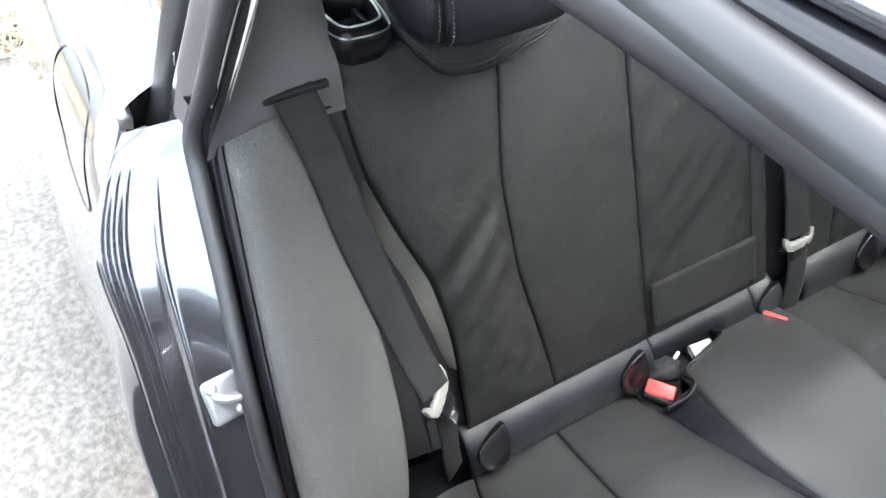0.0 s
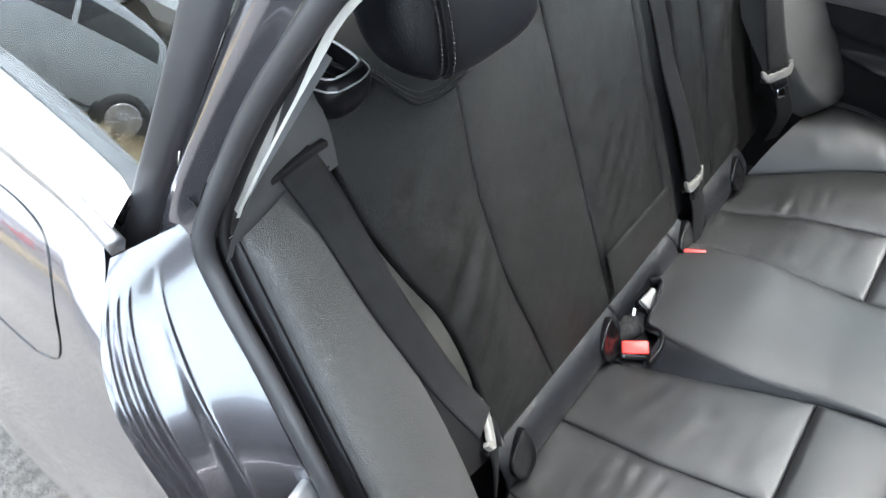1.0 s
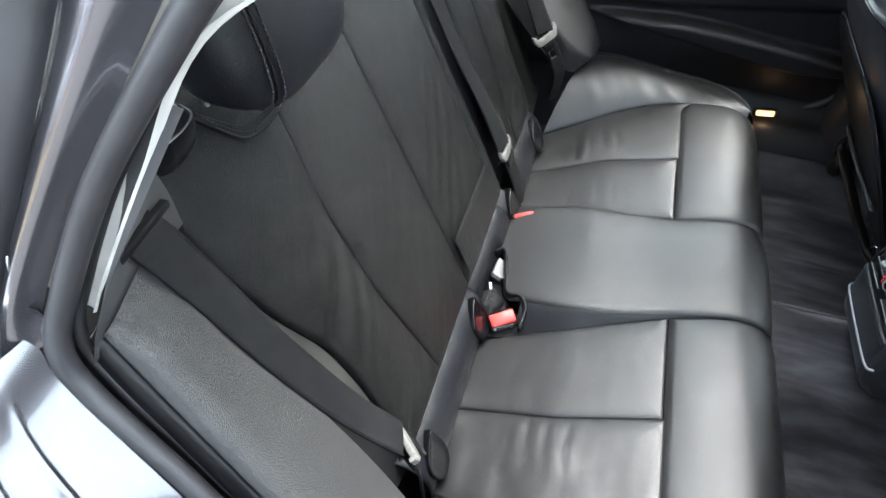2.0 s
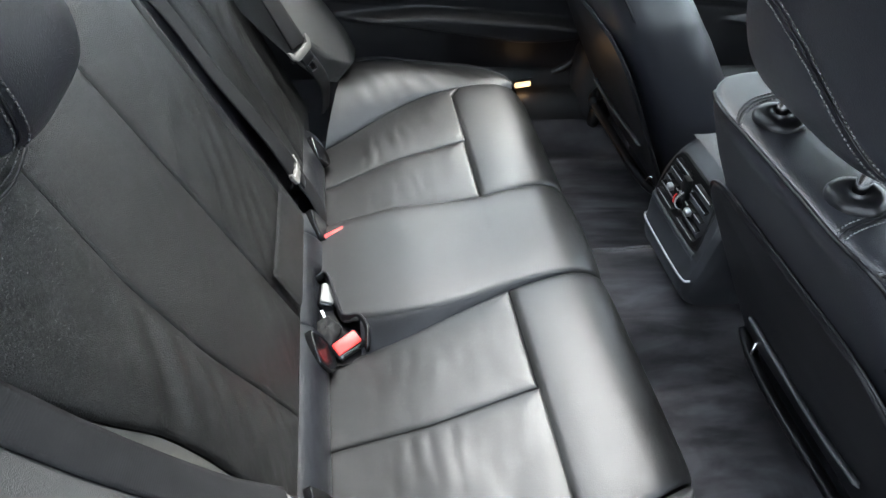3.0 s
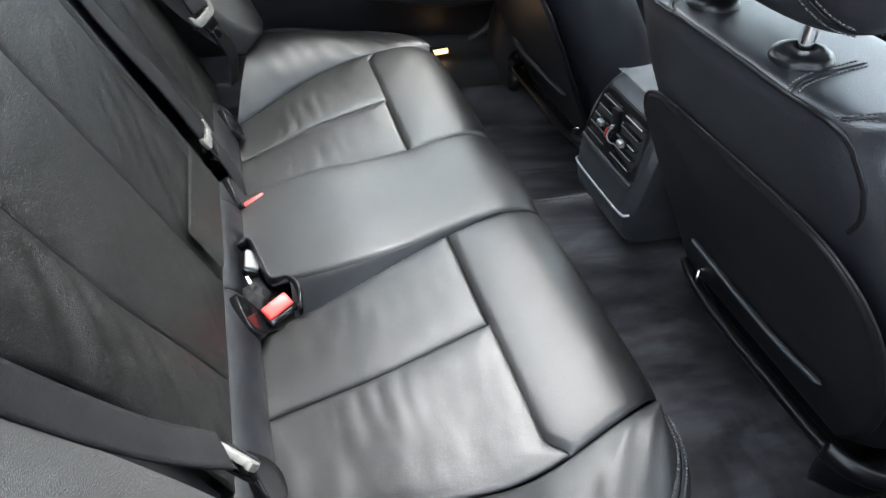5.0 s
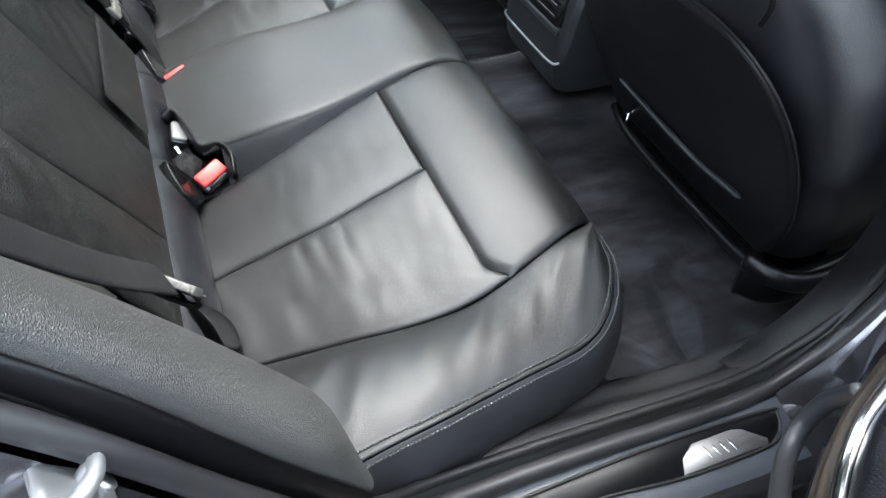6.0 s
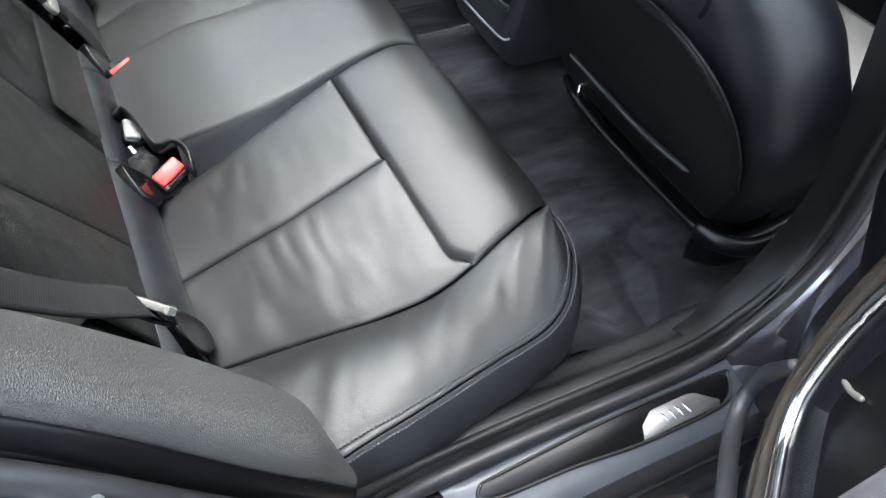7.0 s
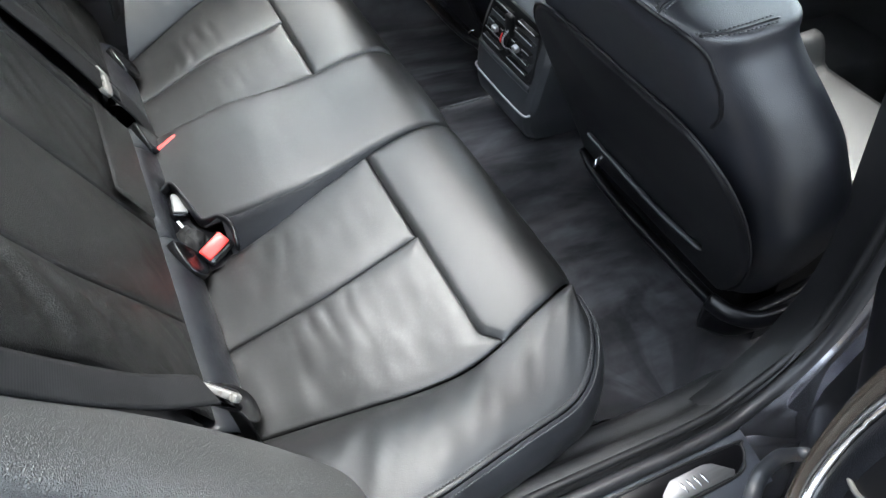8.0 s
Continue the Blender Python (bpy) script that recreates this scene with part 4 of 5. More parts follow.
def cons(y, z, out=0.0):
    """A place on the console's raked rear face at height z."""
    return Vector((cons_x(z) - out, -0.022 + y, z))


def cons_width(z):
    return lerp(lerp(0.100, 0.112, step(0.52, 0.60, z)), 0.094, step(0.66, 0.742, z))


def housing(u, v):
    z = lerp(0.494, 0.742, v)
    w = cons_width(z)
    pts = [(-w, 0.45), (-w, 0.10), (-w, 0.035), (-w * 0.975, 0.016), (-w * 0.90, 0.005), (-w * 0.80, 0.0), (w * 0.80, 0.0), (w * 0.90, 0.005), (w * 0.975, 0.016), (w, 0.035), (w, 0.10), (w, 0.45)]
    k = u * 11
    i = min(10, int(k))
    y, d = lerp(pts[i][0], pts[i + 1][0], k - i), lerp(pts[i][1], pts[i + 1][1], k - i)
    return cons(y, z, -d)


part("housing", grid(housing, 88, 30, console_skin), console)
part("top", grid(lambda u, v: (lerp(0.364, 0.80, u), -0.022 + lerp(-0.094, 0.094, v), 0.741 + 0.028 * step(0.05, 0.45, u) + 0.010 * (1 - (2 * v - 1) ** 2) * step(0, 0.1, u)), 24, 16, smooth_leather), console)
part("underside", grid(lambda u, v: (lerp(0.350, 0.80, u), -0.022 + lerp(-0.100, 0.100, v), 0.495), 6, 6, plastic), console)


def vent_outline(grow):
    """The rounded opening of the vents, narrower at its top."""
    pts = [(-0.088, 0.628), (-0.088, 0.640), (-0.080, 0.702), (-0.072, 0.714), (-0.060, 0.717), (0.060, 0.717), (0.072, 0.714), (0.080, 0.702), (0.088, 0.640), (0.088, 0.628), (0.078, 0.622), (-0.078, 0.622)]
    return [(y * (1 + grow * 11), 0.668 + (z - 0.668) * (1 + grow * 20)) for y, z in pts]


def vent_skin(rings, mat):
    """Closed loops of the vent outline, (growth, how far out), joined to one moulding."""
    rows = [[cons(y, z, out) for y, z in vent_outline(grow)] for grow, out in rings]
    n = len(rows[0])
    verts = [p for row in rows for p in row]
    faces = [(a * n + k, a * n + (k + 1) % n, (a + 1) * n + (k + 1) % n, (a + 1) * n + k) for a in range(len(rows) - 1) for k in range(n)]
    faces.append(tuple(range((len(rows) - 1) * n, len(rows) * n)))
    return verts, faces, mat


vent_black = material("matt black vent plastic", (0.004, 0.004, 0.0045), 0.5, spec=0.2)
vary(vent_black, 60, 0.15)
vent = part("vent_frame", vent_skin([(0.004, 0.0), (0.003, 0.0025), (0.0, 0.003), (-0.002, 0.001), (-0.003, 0.0008)], vent_black), console, "rounded black vent opening")
rake = pose(0, 0, 0, 0, -9, 0)
for sg in (-1, 1):
    for k in range(5):
        z = lerp(0.636, 0.706, k / 4)
        w = lerp(0.066, 0.058, k / 4)
        part("slat", box((0.010, w, 0.0024), hard_plastic, 0.0008, Matrix.Translation(cons(sg * (0.011 + w / 2), z, 0.0045)) @ pose(0, 0, 0, 0, -24, 0)), vent)
        part("slat_edge", box((0.0014, w * 0.94, 0.0014), zinc, 0.0004, Matrix.Translation(cons(sg * (0.011 + w / 2), z + 0.0012, 0.0095))), vent, "thin bright slat edge")
    part("knob", box((0.014, 0.015, 0.011), satin, 0.003, Matrix.Translation(cons(sg * 0.037, 0.668, 0.012)) @ rake), vent, "silver vent knob")
    part("knob_base", box((0.010, 0.022, 0.016), vent_black, 0.002, Matrix.Translation(cons(sg * 0.037, 0.668, 0.005)) @ rake), vent)
part("divider", box((0.012, 0.020, 0.090), vent_black, 0.003, Matrix.Translation(cons(0, 0.669, 0.004)) @ rake), vent)
wheel_m = Matrix.Translation(cons(0, 0.668, 0.002)) @ pose(0, 0, 0, 90, 0, 0)
part("thumb_wheel", lathe([(0.0, -0.007), (0.018, -0.007), (0.020, -0.004), (0.020, 0.004), (0.018, 0.007), (0.0, 0.007)], gloss_black, wheel_m, 30), vent)
tagged(part("wheel_teeth", joined(*[box((0.0024, 0.003, 0.002), satin, 0, wheel_m @ pose(0, 0, 0, 0, 0, a) @ pose(0.020, 0, 0.0045)) for a in range(0, 360, 12)]), vent), kind="stuff")
part("wheel_mark", tube([wheel_m @ Vector((0.0205 * math.cos(a), 0.0205 * math.sin(a), -0.002)) for a in (2.6, 2.85, 3.1, 3.35, 3.6)], 0.0016, red, 12, 6), vent, "small red mark")
part("lower_lip", sweep([cons(0.091, 0.613, 0.001), cons(0.070, 0.6125, 0.003), cons(0.0, 0.6125, 0.0035), cons(-0.070, 0.6125, 0.003), cons(-0.091, 0.613, 0.001)], ring(0.003, 0.0065, 10), console_skin, 30), console, "satin lip under the vents")
part("trim_bar", sweep([cons(0.100, 0.560, -0.010), cons(0.092, 0.557, 0.000), cons(0.05, 0.556, 0.0025), cons(-0.05, 0.556, 0.0025), cons(-0.092, 0.557, 0.000), cons(-0.100, 0.560, -0.010)], ring(0.0018, 0.0024, 8), satin, 40), console, "slim bright trim bar")

# ---- the car's shell ----
car = thing("car", "dark grey metallic estate car with one rear door open", "car")


SEAL = [(0.25, -0.600, 1.345), (0.0, -0.600, 1.345), (-0.16, -0.598, 1.352), (-0.30, -0.598, 1.362), (-0.375, -0.608, 1.340), (-0.408, -0.620, 1.296), (-0.446, -0.633, 1.242), (-0.505, -0.655, 1.15), (-0.545, -0.680, 1.06), (-0.555, -0.700, 1.01),
        (-0.535, -0.708, 0.965), (-0.465, -0.722, 0.893), (-0.392, -0.738, 0.812), (-0.318, -0.752, 0.705), (-0.248, -0.760, 0.605), (-0.205, -0.755, 0.545), (-0.14, -0.742, 0.513), (0.0, -0.742, 0.506),
        (0.22, -0.750, 0.506), (0.31, -0.745, 0.520), (0.385, -0.738, 0.575), (0.415, -0.728, 0.68), (0.405, -0.70, 0.90), (0.36, -0.635, 1.24), (0.33, -0.606, 1.32), (0.25, -0.600, 1.345)]
part("door_seal", tube([(x, y - 0.004, z) for x, y, z in SEAL], 0.0100, rubber, 240, 12), car, "black rubber door seal")
part("seal_lip", tube([(x * 0.985 - 0.006 * (1 if x < -0.2 else -1 if x > 0.3 else 0), y + (0.016 if z < 1.28 else 0.008), z + (0.012 if z < 0.55 else -0.006 if z > 1.28 else 0.0)) for x, y, z in SEAL], 0.0060, plastic, 240, 10), car)

# pillar behind the opening: paint, then the black window strip
part("c_pillar", loft([
    [(-0.20, -0.604, 1.372), (-0.366, -0.610, 1.356), (-0.417, -0.629, 1.304), (-0.456, -0.642, 1.246), (-0.513, -0.664, 1.15), (-0.556, -0.690, 1.06), (-0.566, -0.706, 1.012)],
    [(-0.21, -0.616, 1.378), (-0.392, -0.622, 1.362), (-0.449, -0.640, 1.306), (-0.484, -0.654, 1.246), (-0.534, -0.678, 1.15), (-0.576, -0.705, 1.06), (-0.594, -0.722, 1.000)],
    [(-0.22, -0.612, 1.382), (-0.420, -0.616, 1.364), (-0.482, -0.630, 1.306), (-0.512, -0.643, 1.240), (-0.553, -0.666, 1.15), (-0.590, -0.694, 1.06), (-0.613, -0.715, 0.985)]], paint, 60, 14), car, "painted pillar with a small scratch")
part("window_strip", loft([
    [(-0.450, -0.612, 1.366), (-0.482, -0.630, 1.306), (-0.512, -0.645, 1.24), (-0.551, -0.668, 1.15), (-0.588, -0.696, 1.06), (-0.612, -0.718, 0.985)],
    [(-0.454, -0.624, 1.366), (-0.487, -0.642, 1.306), (-0.517, -0.656, 1.24), (-0.556, -0.680, 1.15), (-0.593, -0.708, 1.06), (-0.619, -0.731, 0.98)],
    [(-0.500, -0.628, 1.366), (-0.524, -0.646, 1.306), (-0.546, -0.662, 1.24), (-0.577, -0.689, 1.15), (-0.611, -0.716, 1.06), (-0.644, -0.743, 0.972)],
    [(-0.504, -0.618, 1.366), (-0.528, -0.636, 1.306), (-0.550, -0.652, 1.24), (-0.581, -0.679, 1.15), (-0.615, -0.706, 1.06), (-0.648, -0.733, 0.972)]], rubber, 40, 18), car, "matt black window strip")
part("scratch", prism([(-0.5665, -0.6985, 1.085), (-0.5660, -0.6980, 1.087), (-0.5642, -0.6962, 1.096), (-0.5636, -0.6955, 1.100), (-0.5640, -0.6958, 1.099), (-0.5655, -0.6975, 1.091)], (-0.0005, -0.001, 0.0003), satin, 0), car, "pale paint chip")
# pale trim inside the pillar
part("pillar_trim", loft([
    [(-0.542, -0.676, 1.024), (-0.530, -0.668, 1.055), (-0.486, -0.643, 1.150), (-0.436, -0.620, 1.245), (-0.33, -0.592, 1.310)],
    [(-0.549, -0.670, 1.024), (-0.537, -0.662, 1.055), (-0.493, -0.637, 1.150), (-0.443, -0.614, 1.245), (-0.34, -0.586, 1.315)],
    [(-0.640, -0.655, 1.020), (-0.640, -0.645, 1.055), (-0.640, -0.622, 1.150), (-0.60, -0.600, 1.245), (-0.52, -0.575, 1.315)]], pale_trim, 30, 12), car, "pale grey pillar lining")


# door jamb: from the seal out to the edge of the outer panel, with pressed ridges
JAMB_IN = [(-0.574, -0.706, 1.022), (-0.548, -0.716, 0.962), (-0.478, -0.732, 0.886), (-0.405, -0.748, 0.803), (-0.332, -0.762, 0.696), (-0.262, -0.770, 0.596), (-0.216, -0.765, 0.530), (-0.15, -0.756, 0.497)]
JAMB_OUT = [(-0.604, -0.766, 1.003), (-0.582, -0.808, 0.955), (-0.540, -0.838, 0.902), (-0.490, -0.846, 0.800), (-0.428, -0.858, 0.690), (-0.350, -0.868, 0.580), (-0.270, -0.868, 0.500), (-0.18, -0.862, 0.455)]
jin, jout = curve_points(JAMB_IN, 80), curve_points(JAMB_OUT, 80)


def jamb(u, v):
    i = round(u * 80)
    a, b = jin[i], jout[i]
    q = a.lerp(b, v)
    n = Vector((0.72, 0.28, 0.55)).normalized()
    deep = 0.018 * math.sin(math.pi * v) * step(0.0, 0.3, u)
    ridge = 0.0
    for c, h, w in ((0.40, 0.006, 0.035), (0.72, 0.007, 0.028), (0.84, 0.007, 0.028), (0.95, 0.006, 0.03)):
        ridge += h * math.exp(-((v - c) / w) ** 2) * step(0.05, 0.25, u)
    return q + n * (ridge - deep)


part("door_jamb", grid(jamb, 80, 90, paint), car, "painted door jamb with pressed ridges")

# striker on the jamb
striker = part("striker", box((0.010, 0.046, 0.052), zinc, 0.006, facing((-0.397, -0.768, 0.786), (0.72, 0.28, 0.55), (-0.62, 0.0, 0.78)) @ pose(0.004, 0, 0), 3), car, "pale metal door striker plate")
sm = facing((-0.397, -0.768, 0.786), (0.72, 0.28, 0.55), (-0.62, 0.0, 0.78))
part("striker_loop", tube([sm @ Vector(p) for p in ((0.006, -0.012, 0.008), (0.020, -0.012, 0.008), (0.026, -0.004, 0.004), (0.024, 0.008, 0.000), (0.006, 0.012, -0.004))], 0.0050, zinc, 24, 10), striker)
for y, z in ((-0.014, 0.017), (0.010, -0.018)):
    part("screw", lathe([(0.0, 0.003), (0.0045, 0.003), (0.0065, 0.0015), (0.0065, 0.0)], satin, sm @ pose(0.009, y, z, 0, 90, 0), 14), striker)

# outer side behind the door: shoulder, crease and wheel arch
side_y = table([(0.20, 0.835), (0.30, 0.862), (0.45, 0.890), (0.60, 0.900), (0.70, 0.893), (0.78, 0.872), (0.85, 0.846), (0.872, 0.838), (0.90, 0.835), (0.95, 0.824), (0.985, 0.810), (1.003, 0.796), (1.020, 0.777), (1.045, 0.757)])
edge_x = table([(0.20, -0.25), (0.45, -0.20), (0.50, -0.27), (0.58, -0.35), (0.69, -0.428), (0.80, -0.490), (0.902, -0.540), (0.955, -0.582), (1.003, -0.604), (1.045, -0.628)])


lip_y = table([(0.20, 0.820), (0.455, 0.862), (0.50, 0.868), (0.58, 0.868), (0.69, 0.858), (0.80, 0.846), (0.902, 0.838), (0.955, 0.808), (1.003, 0.766), (1.045, 0.750)])


def quarter(s):
    def f(u, v):
        z = lerp(1.042, 0.22, v)
        x = lerp(edge_x(z), -1.95, u ** 2.2)
        r = math.hypot(x + 1.02, z - 0.30)
        flare = 0.012 * math.exp(-((r - 0.39) / 0.05) ** 2)
        y = side_y(z) + flare - 0.10 * step(-1.4, -1.95, x) - 0.01 * step(-0.9, -0.5, x)
        k = min(1.0, (edge_x(z) - x) / 0.035)
        y = lerp(lip_y(z), y, math.sin(k * math.pi / 2))
        if r < 0.36:
            k = 0.36 / max(r, 0.02)
            x, z = -1.02 + (x + 1.02) * k, 0.30 + (z - 0.30) * k
            if z < 0.22:
                z = 0.22
            y = side_y(max(0.2, min(1.04, z))) - 0.004
        return x, s * y, z
    return grid(f, 60, 60, paint)


part("quarter_panel", quarter(-1), car, "dark grey quarter panel with a shoulder crease")
part("quarter_panel", quarter(1), car)


def on_side(x, z, out=0.0004):
    return Vector((x, -(side_y(z) - 0.01 * step(-0.9, -0.5, x)) - out, z))


flap_line = [on_side(x, z) for x, z in ((-0.70, 0.853), (-0.664, 0.868), (-0.648, 0.90), (-0.643, 0.94), (-0.650, 0.978), (-0.676, 1.005), (-0.74, 1.013), (-0.80, 1.006), (-0.826, 0.98), (-0.832, 0.93), (-0.824, 0.882), (-0.80, 0.858), (-0.75, 0.852), (-0.70, 0.853))]
part("fuel_flap_gap", tube(flap_line, 0.0009, gloss_black, 90, 6), car, "round-cornered gap of the fuel flap")
part("window_trim", sweep([(-0.594, -0.760, 1.022), (-0.67, -0.758, 1.038), (-0.90, -0.757, 1.055), (-1.4, -0.735, 1.075)], [(-0.006, -0.011), (0.006, -0.013), (0.009, 0.0), (0.004, 0.011), (-0.006, 0.010)], satin, 30), car, "satin aluminium window moulding")

part("window_ledge", loft([
    [(-0.600, -0.756, 1.024), (-0.67, -0.754, 1.040), (-0.90, -0.753, 1.056), (-1.4, -0.732, 1.076)],
    [(-0.604, -0.752, 1.033), (-0.67, -0.751, 1.047), (-0.90, -0.750, 1.064), (-1.4, -0.729, 1.084)],
    [(-0.622, -0.7205, 1.038), (-0.67, -0.717, 1.051), (-0.90, -0.712, 1.068), (-1.4, -0.7063, 1.088)],
    [(-0.622, -0.720, 1.030), (-0.67, -0.717, 1.043), (-0.90, -0.712, 1.060), (-1.4, -0.7063, 1.080)]], satin, 30, 12), car, "satin ledge under the side glass")


def pane(f, nu, nv, name="glass_pane", parent=None, thick=(0, 0.003, 0), mat=None):
    v, faces, m = grid(f, nu, nv, mat or glass)
    k = len(v)
    t = Vector(thick)
    v = v + [p + t for p in v]
    faces = faces + [tuple(i + k for i in face[::-1]) for face in faces]
    w = nv + 1
    rim = [i * w for i in range(nu + 1)] + [nu * w + j for j in range(1, w)] + [i * w + nv for i in range(nu - 1, -1, -1)] + [j for j in range(nv - 1, 0, -1)]
    faces = faces + [(a, b, b + k, a + k) for a, b in zip(rim, rim[1:] + rim[:1])]
    ob = part(name, (v, faces, m, False), parent, "tinted glass")
    ob.visible_shadow = False
    return ob


for s in (-1, 1):
    pane(lambda u, v, s=s: (lerp(lerp(-0.634, -0.470, v), lerp(-1.50, -1.36, v), u), s * lerp(0.737, 0.600, v), lerp(1.000, 1.325, v)), 10, 8, "quarter_glass", car, (0, -s * 0.004, 0), privacy)
    part("tail_pillar", tube([(-1.50, s * 0.745, 1.06), (-1.42, s * 0.70, 1.20), (-1.33, s * 0.66, 1.34)], 0.06, paint, 12, 12), car)
# tail
part("tailgate", loft([
    [(-1.62, -0.66, 1.06), (-1.66, 0.0, 1.06), (-1.62, 0.66, 1.06)], [(-1.72, -0.68, 0.98), (-1.78, 0.0, 0.99), (-1.72, 0.68, 0.98)],
    [(-1.76, -0.72, 0.75), (-1.82, 0.0, 0.75), (-1.76, 0.72, 0.75)], [(-1.80, -0.78, 0.45), (-1.88, 0.0, 0.45), (-1.80, 0.78, 0.45)], [(-1.70, -0.78, 0.25), (-1.80, 0.0, 0.25), (-1.70, 0.78, 0.25)]], paint, 24, 20), car)
tail_glass = pane(lambda u, v: (lerp(-1.64, -1.30, v) - 0.03 * (1 - (2 * u - 1) ** 2), lerp(-0.62, 0.62, u), lerp(1.06, 1.36, v)), 16, 10, "rear_window", car, (0.004, 0, 0))
for k in range(9):
    v = 0.12 + k * 0.085
    part("heater_line", tube([(lerp(-1.632, -1.292, v) - 0.03 * (1 - (2 * u - 1) ** 2), lerp(-0.60, 0.60, u), lerp(1.06, 1.36, v)) for u in (0.02, 0.25, 0.5, 0.75, 0.98)], 0.0018, rubber, 16, 4), tail_glass)
part("load_floor", grid(lambda u, v: (lerp(-1.68, -0.46, u), lerp(-0.60, 0.60, v), 0.62 + 0.004 * noise.noise((u * 9, v * 9, 0))), 12, 12, carpet), car, "black carpeted load floor")
for s in (-1, 1):
    part("load_side", grid(lambda u, v, s=s: (lerp(-1.68, -0.56, u), s * lerp(0.60, 0.70, v), lerp(0.60, 1.05, v)), 10, 8, plastic), car)

# roof
def roof_z(x, y, top=1.418):
    return top - 0.075 * (abs(y) / 0.6) ** 2.2 - 0.030 * (abs(x - -0.2) / 1.2) ** 2.4


def roof_ring(name, half, x0, x1, inner, gx0, gx1, top, lift, mat, parent):
    """A roof skin round a glazed opening."""
    xs = list(np.linspace(x0, gx0, 8)) + list(np.linspace(gx0, gx1, 14))[1:] + list(np.linspace(gx1, x1, 5))[1:]
    ys = list(np.linspace(-half, -inner, 10)) + list(np.linspace(-inner, inner, 14))[1:] + list(np.linspace(inner, half, 10))[1:]
    verts = [(x, y, roof_z(x, y, top) + lift) for x in xs for y in ys]
    faces, k = [], len(ys)
    for i in range(len(xs) - 1):
        for q in range(k - 1):
            if gx0 - 1e-6 < xs[i] < gx1 - 1e-6 and -inner - 1e-6 < ys[q] < inner - 1e-6:
                continue
            faces.append((i * k + q, i * k + q + 1, (i + 1) * k + q + 1, (i + 1) * k + q))
    return part(name, (verts, faces, mat), parent)


roof_ring("roof", 0.592, -1.45, 0.72, 0.34, -0.72, 0.17, 1.440, 0.004, paint, car)
pane(lambda u, v: (lerp(-0.73, 0.18, u), lerp(-0.35, 0.35, v), roof_z(lerp(-0.73, 0.18, u), lerp(-0.35, 0.35, v), 1.440) + 0.004), 14, 12, "roof_glass", car, (0, 0, -0.004), roof_tint)
lining = roof_ring("ceiling", 0.575, -1.40, 0.70, 0.33, -0.71, 0.16, 1.405, 0.0, headliner, None)
tagged(lining, "pale grey cloth headliner round a glass roof", "ceiling", kind="structure")
part("upper_seal", tube([(0.32, -0.602, 1.334), (0.1, -0.602, 1.340), (-0.10, -0.602, 1.340), (-0.24, -0.606, 1.331)], 0.0118, rubber, 30, 14), car, "rounded rubber seal under the roof edge")
part("roof_gutter", tube([(0.72, -0.594, 1.340), (0.25, -0.592, 1.354), (-0.10, -0.592, 1.354), (-0.30, -0.604, 1.340)], 0.007, gloss_black, 30, 8), car, "black roof gutter")
part("gutter_lip", tube([(0.72, -0.592, 1.352), (0.25, -0.590, 1.366), (-0.10, -0.590, 1.366), (-0.34, -0.606, 1.346)], 0.006, paint, 30, 8), car)

# sill: inner cover, step plate, painted flank
SILL_LIP = ((-0.24, -0.605), (0.08, -0.605), (0.135, -0.618), (0.160, -0.648), (0.190, -0.668), (0.24, -0.675), (0.34, -0.677))
part("sill_lip", loft([[(x + dx, y + dy, z) for x, y in SILL_LIP] for dx, dy, z in ((0.0, 0.0, 0.325), (0.0, 0.0, 0.412), (-0.001, -0.002, 0.418), (-0.006, -0.006, 0.424))]
                      + [[(x - 0.02, min(y, -0.655) - 0.006, 0.466) for x, y in SILL_LIP]], grained_plastic, 60, 24), car, "rounded inner lip of the sill cover")
part("sill_cover", loft([[(-0.24, y, z), (0.0, y, z), (0.20, y - 0.012, z), (0.34, y - 0.012, z + 0.004)] for y, z in ((-0.650, 0.452), (-0.658, 0.472), (-0.668, 0.488), (-0.690, 0.492), (-0.700, 0.502), (-0.718, 0.503), (-0.732, 0.496))], grained_plastic, 30, 24), car, "grained black plastic sill cover")


def sill_line(y, z):
    return [(-0.24, y + 0.004, z + 0.01), (-0.14, y, z), (0.0, y, z), (0.30, y - 0.012, z), (0.60, y - 0.012, z), (1.6, y - 0.012, z)]


part("sill", loft([sill_line(y, z) for y, z in ((-0.748, 0.488), (-0.760, 0.493), (-0.800, 0.488), (-0.828, 0.478), (-0.840, 0.464), (-0.843, 0.442), (-0.852, 0.428), (-0.857, 0.38), (-0.845, 0.32), (-0.80, 0.24))], paint, 40, 60), car, "painted sill")
# step plate: frame, sunk inlay and badge
badge_grey = material("brushed grey metal", (0.20, 0.20, 0.205), 0.42, 0.8)
vary(badge_grey, 120, 0.12, rough=0.1, stretch=(0.2, 2, 1))
def on_sill(x, y, out=0.0):
    z = lerp(0.494, 0.476, (abs(y) - 0.762) / 0.076) + out
    return Vector((x, y - 0.010 * step(0.0, 0.3, x), z))


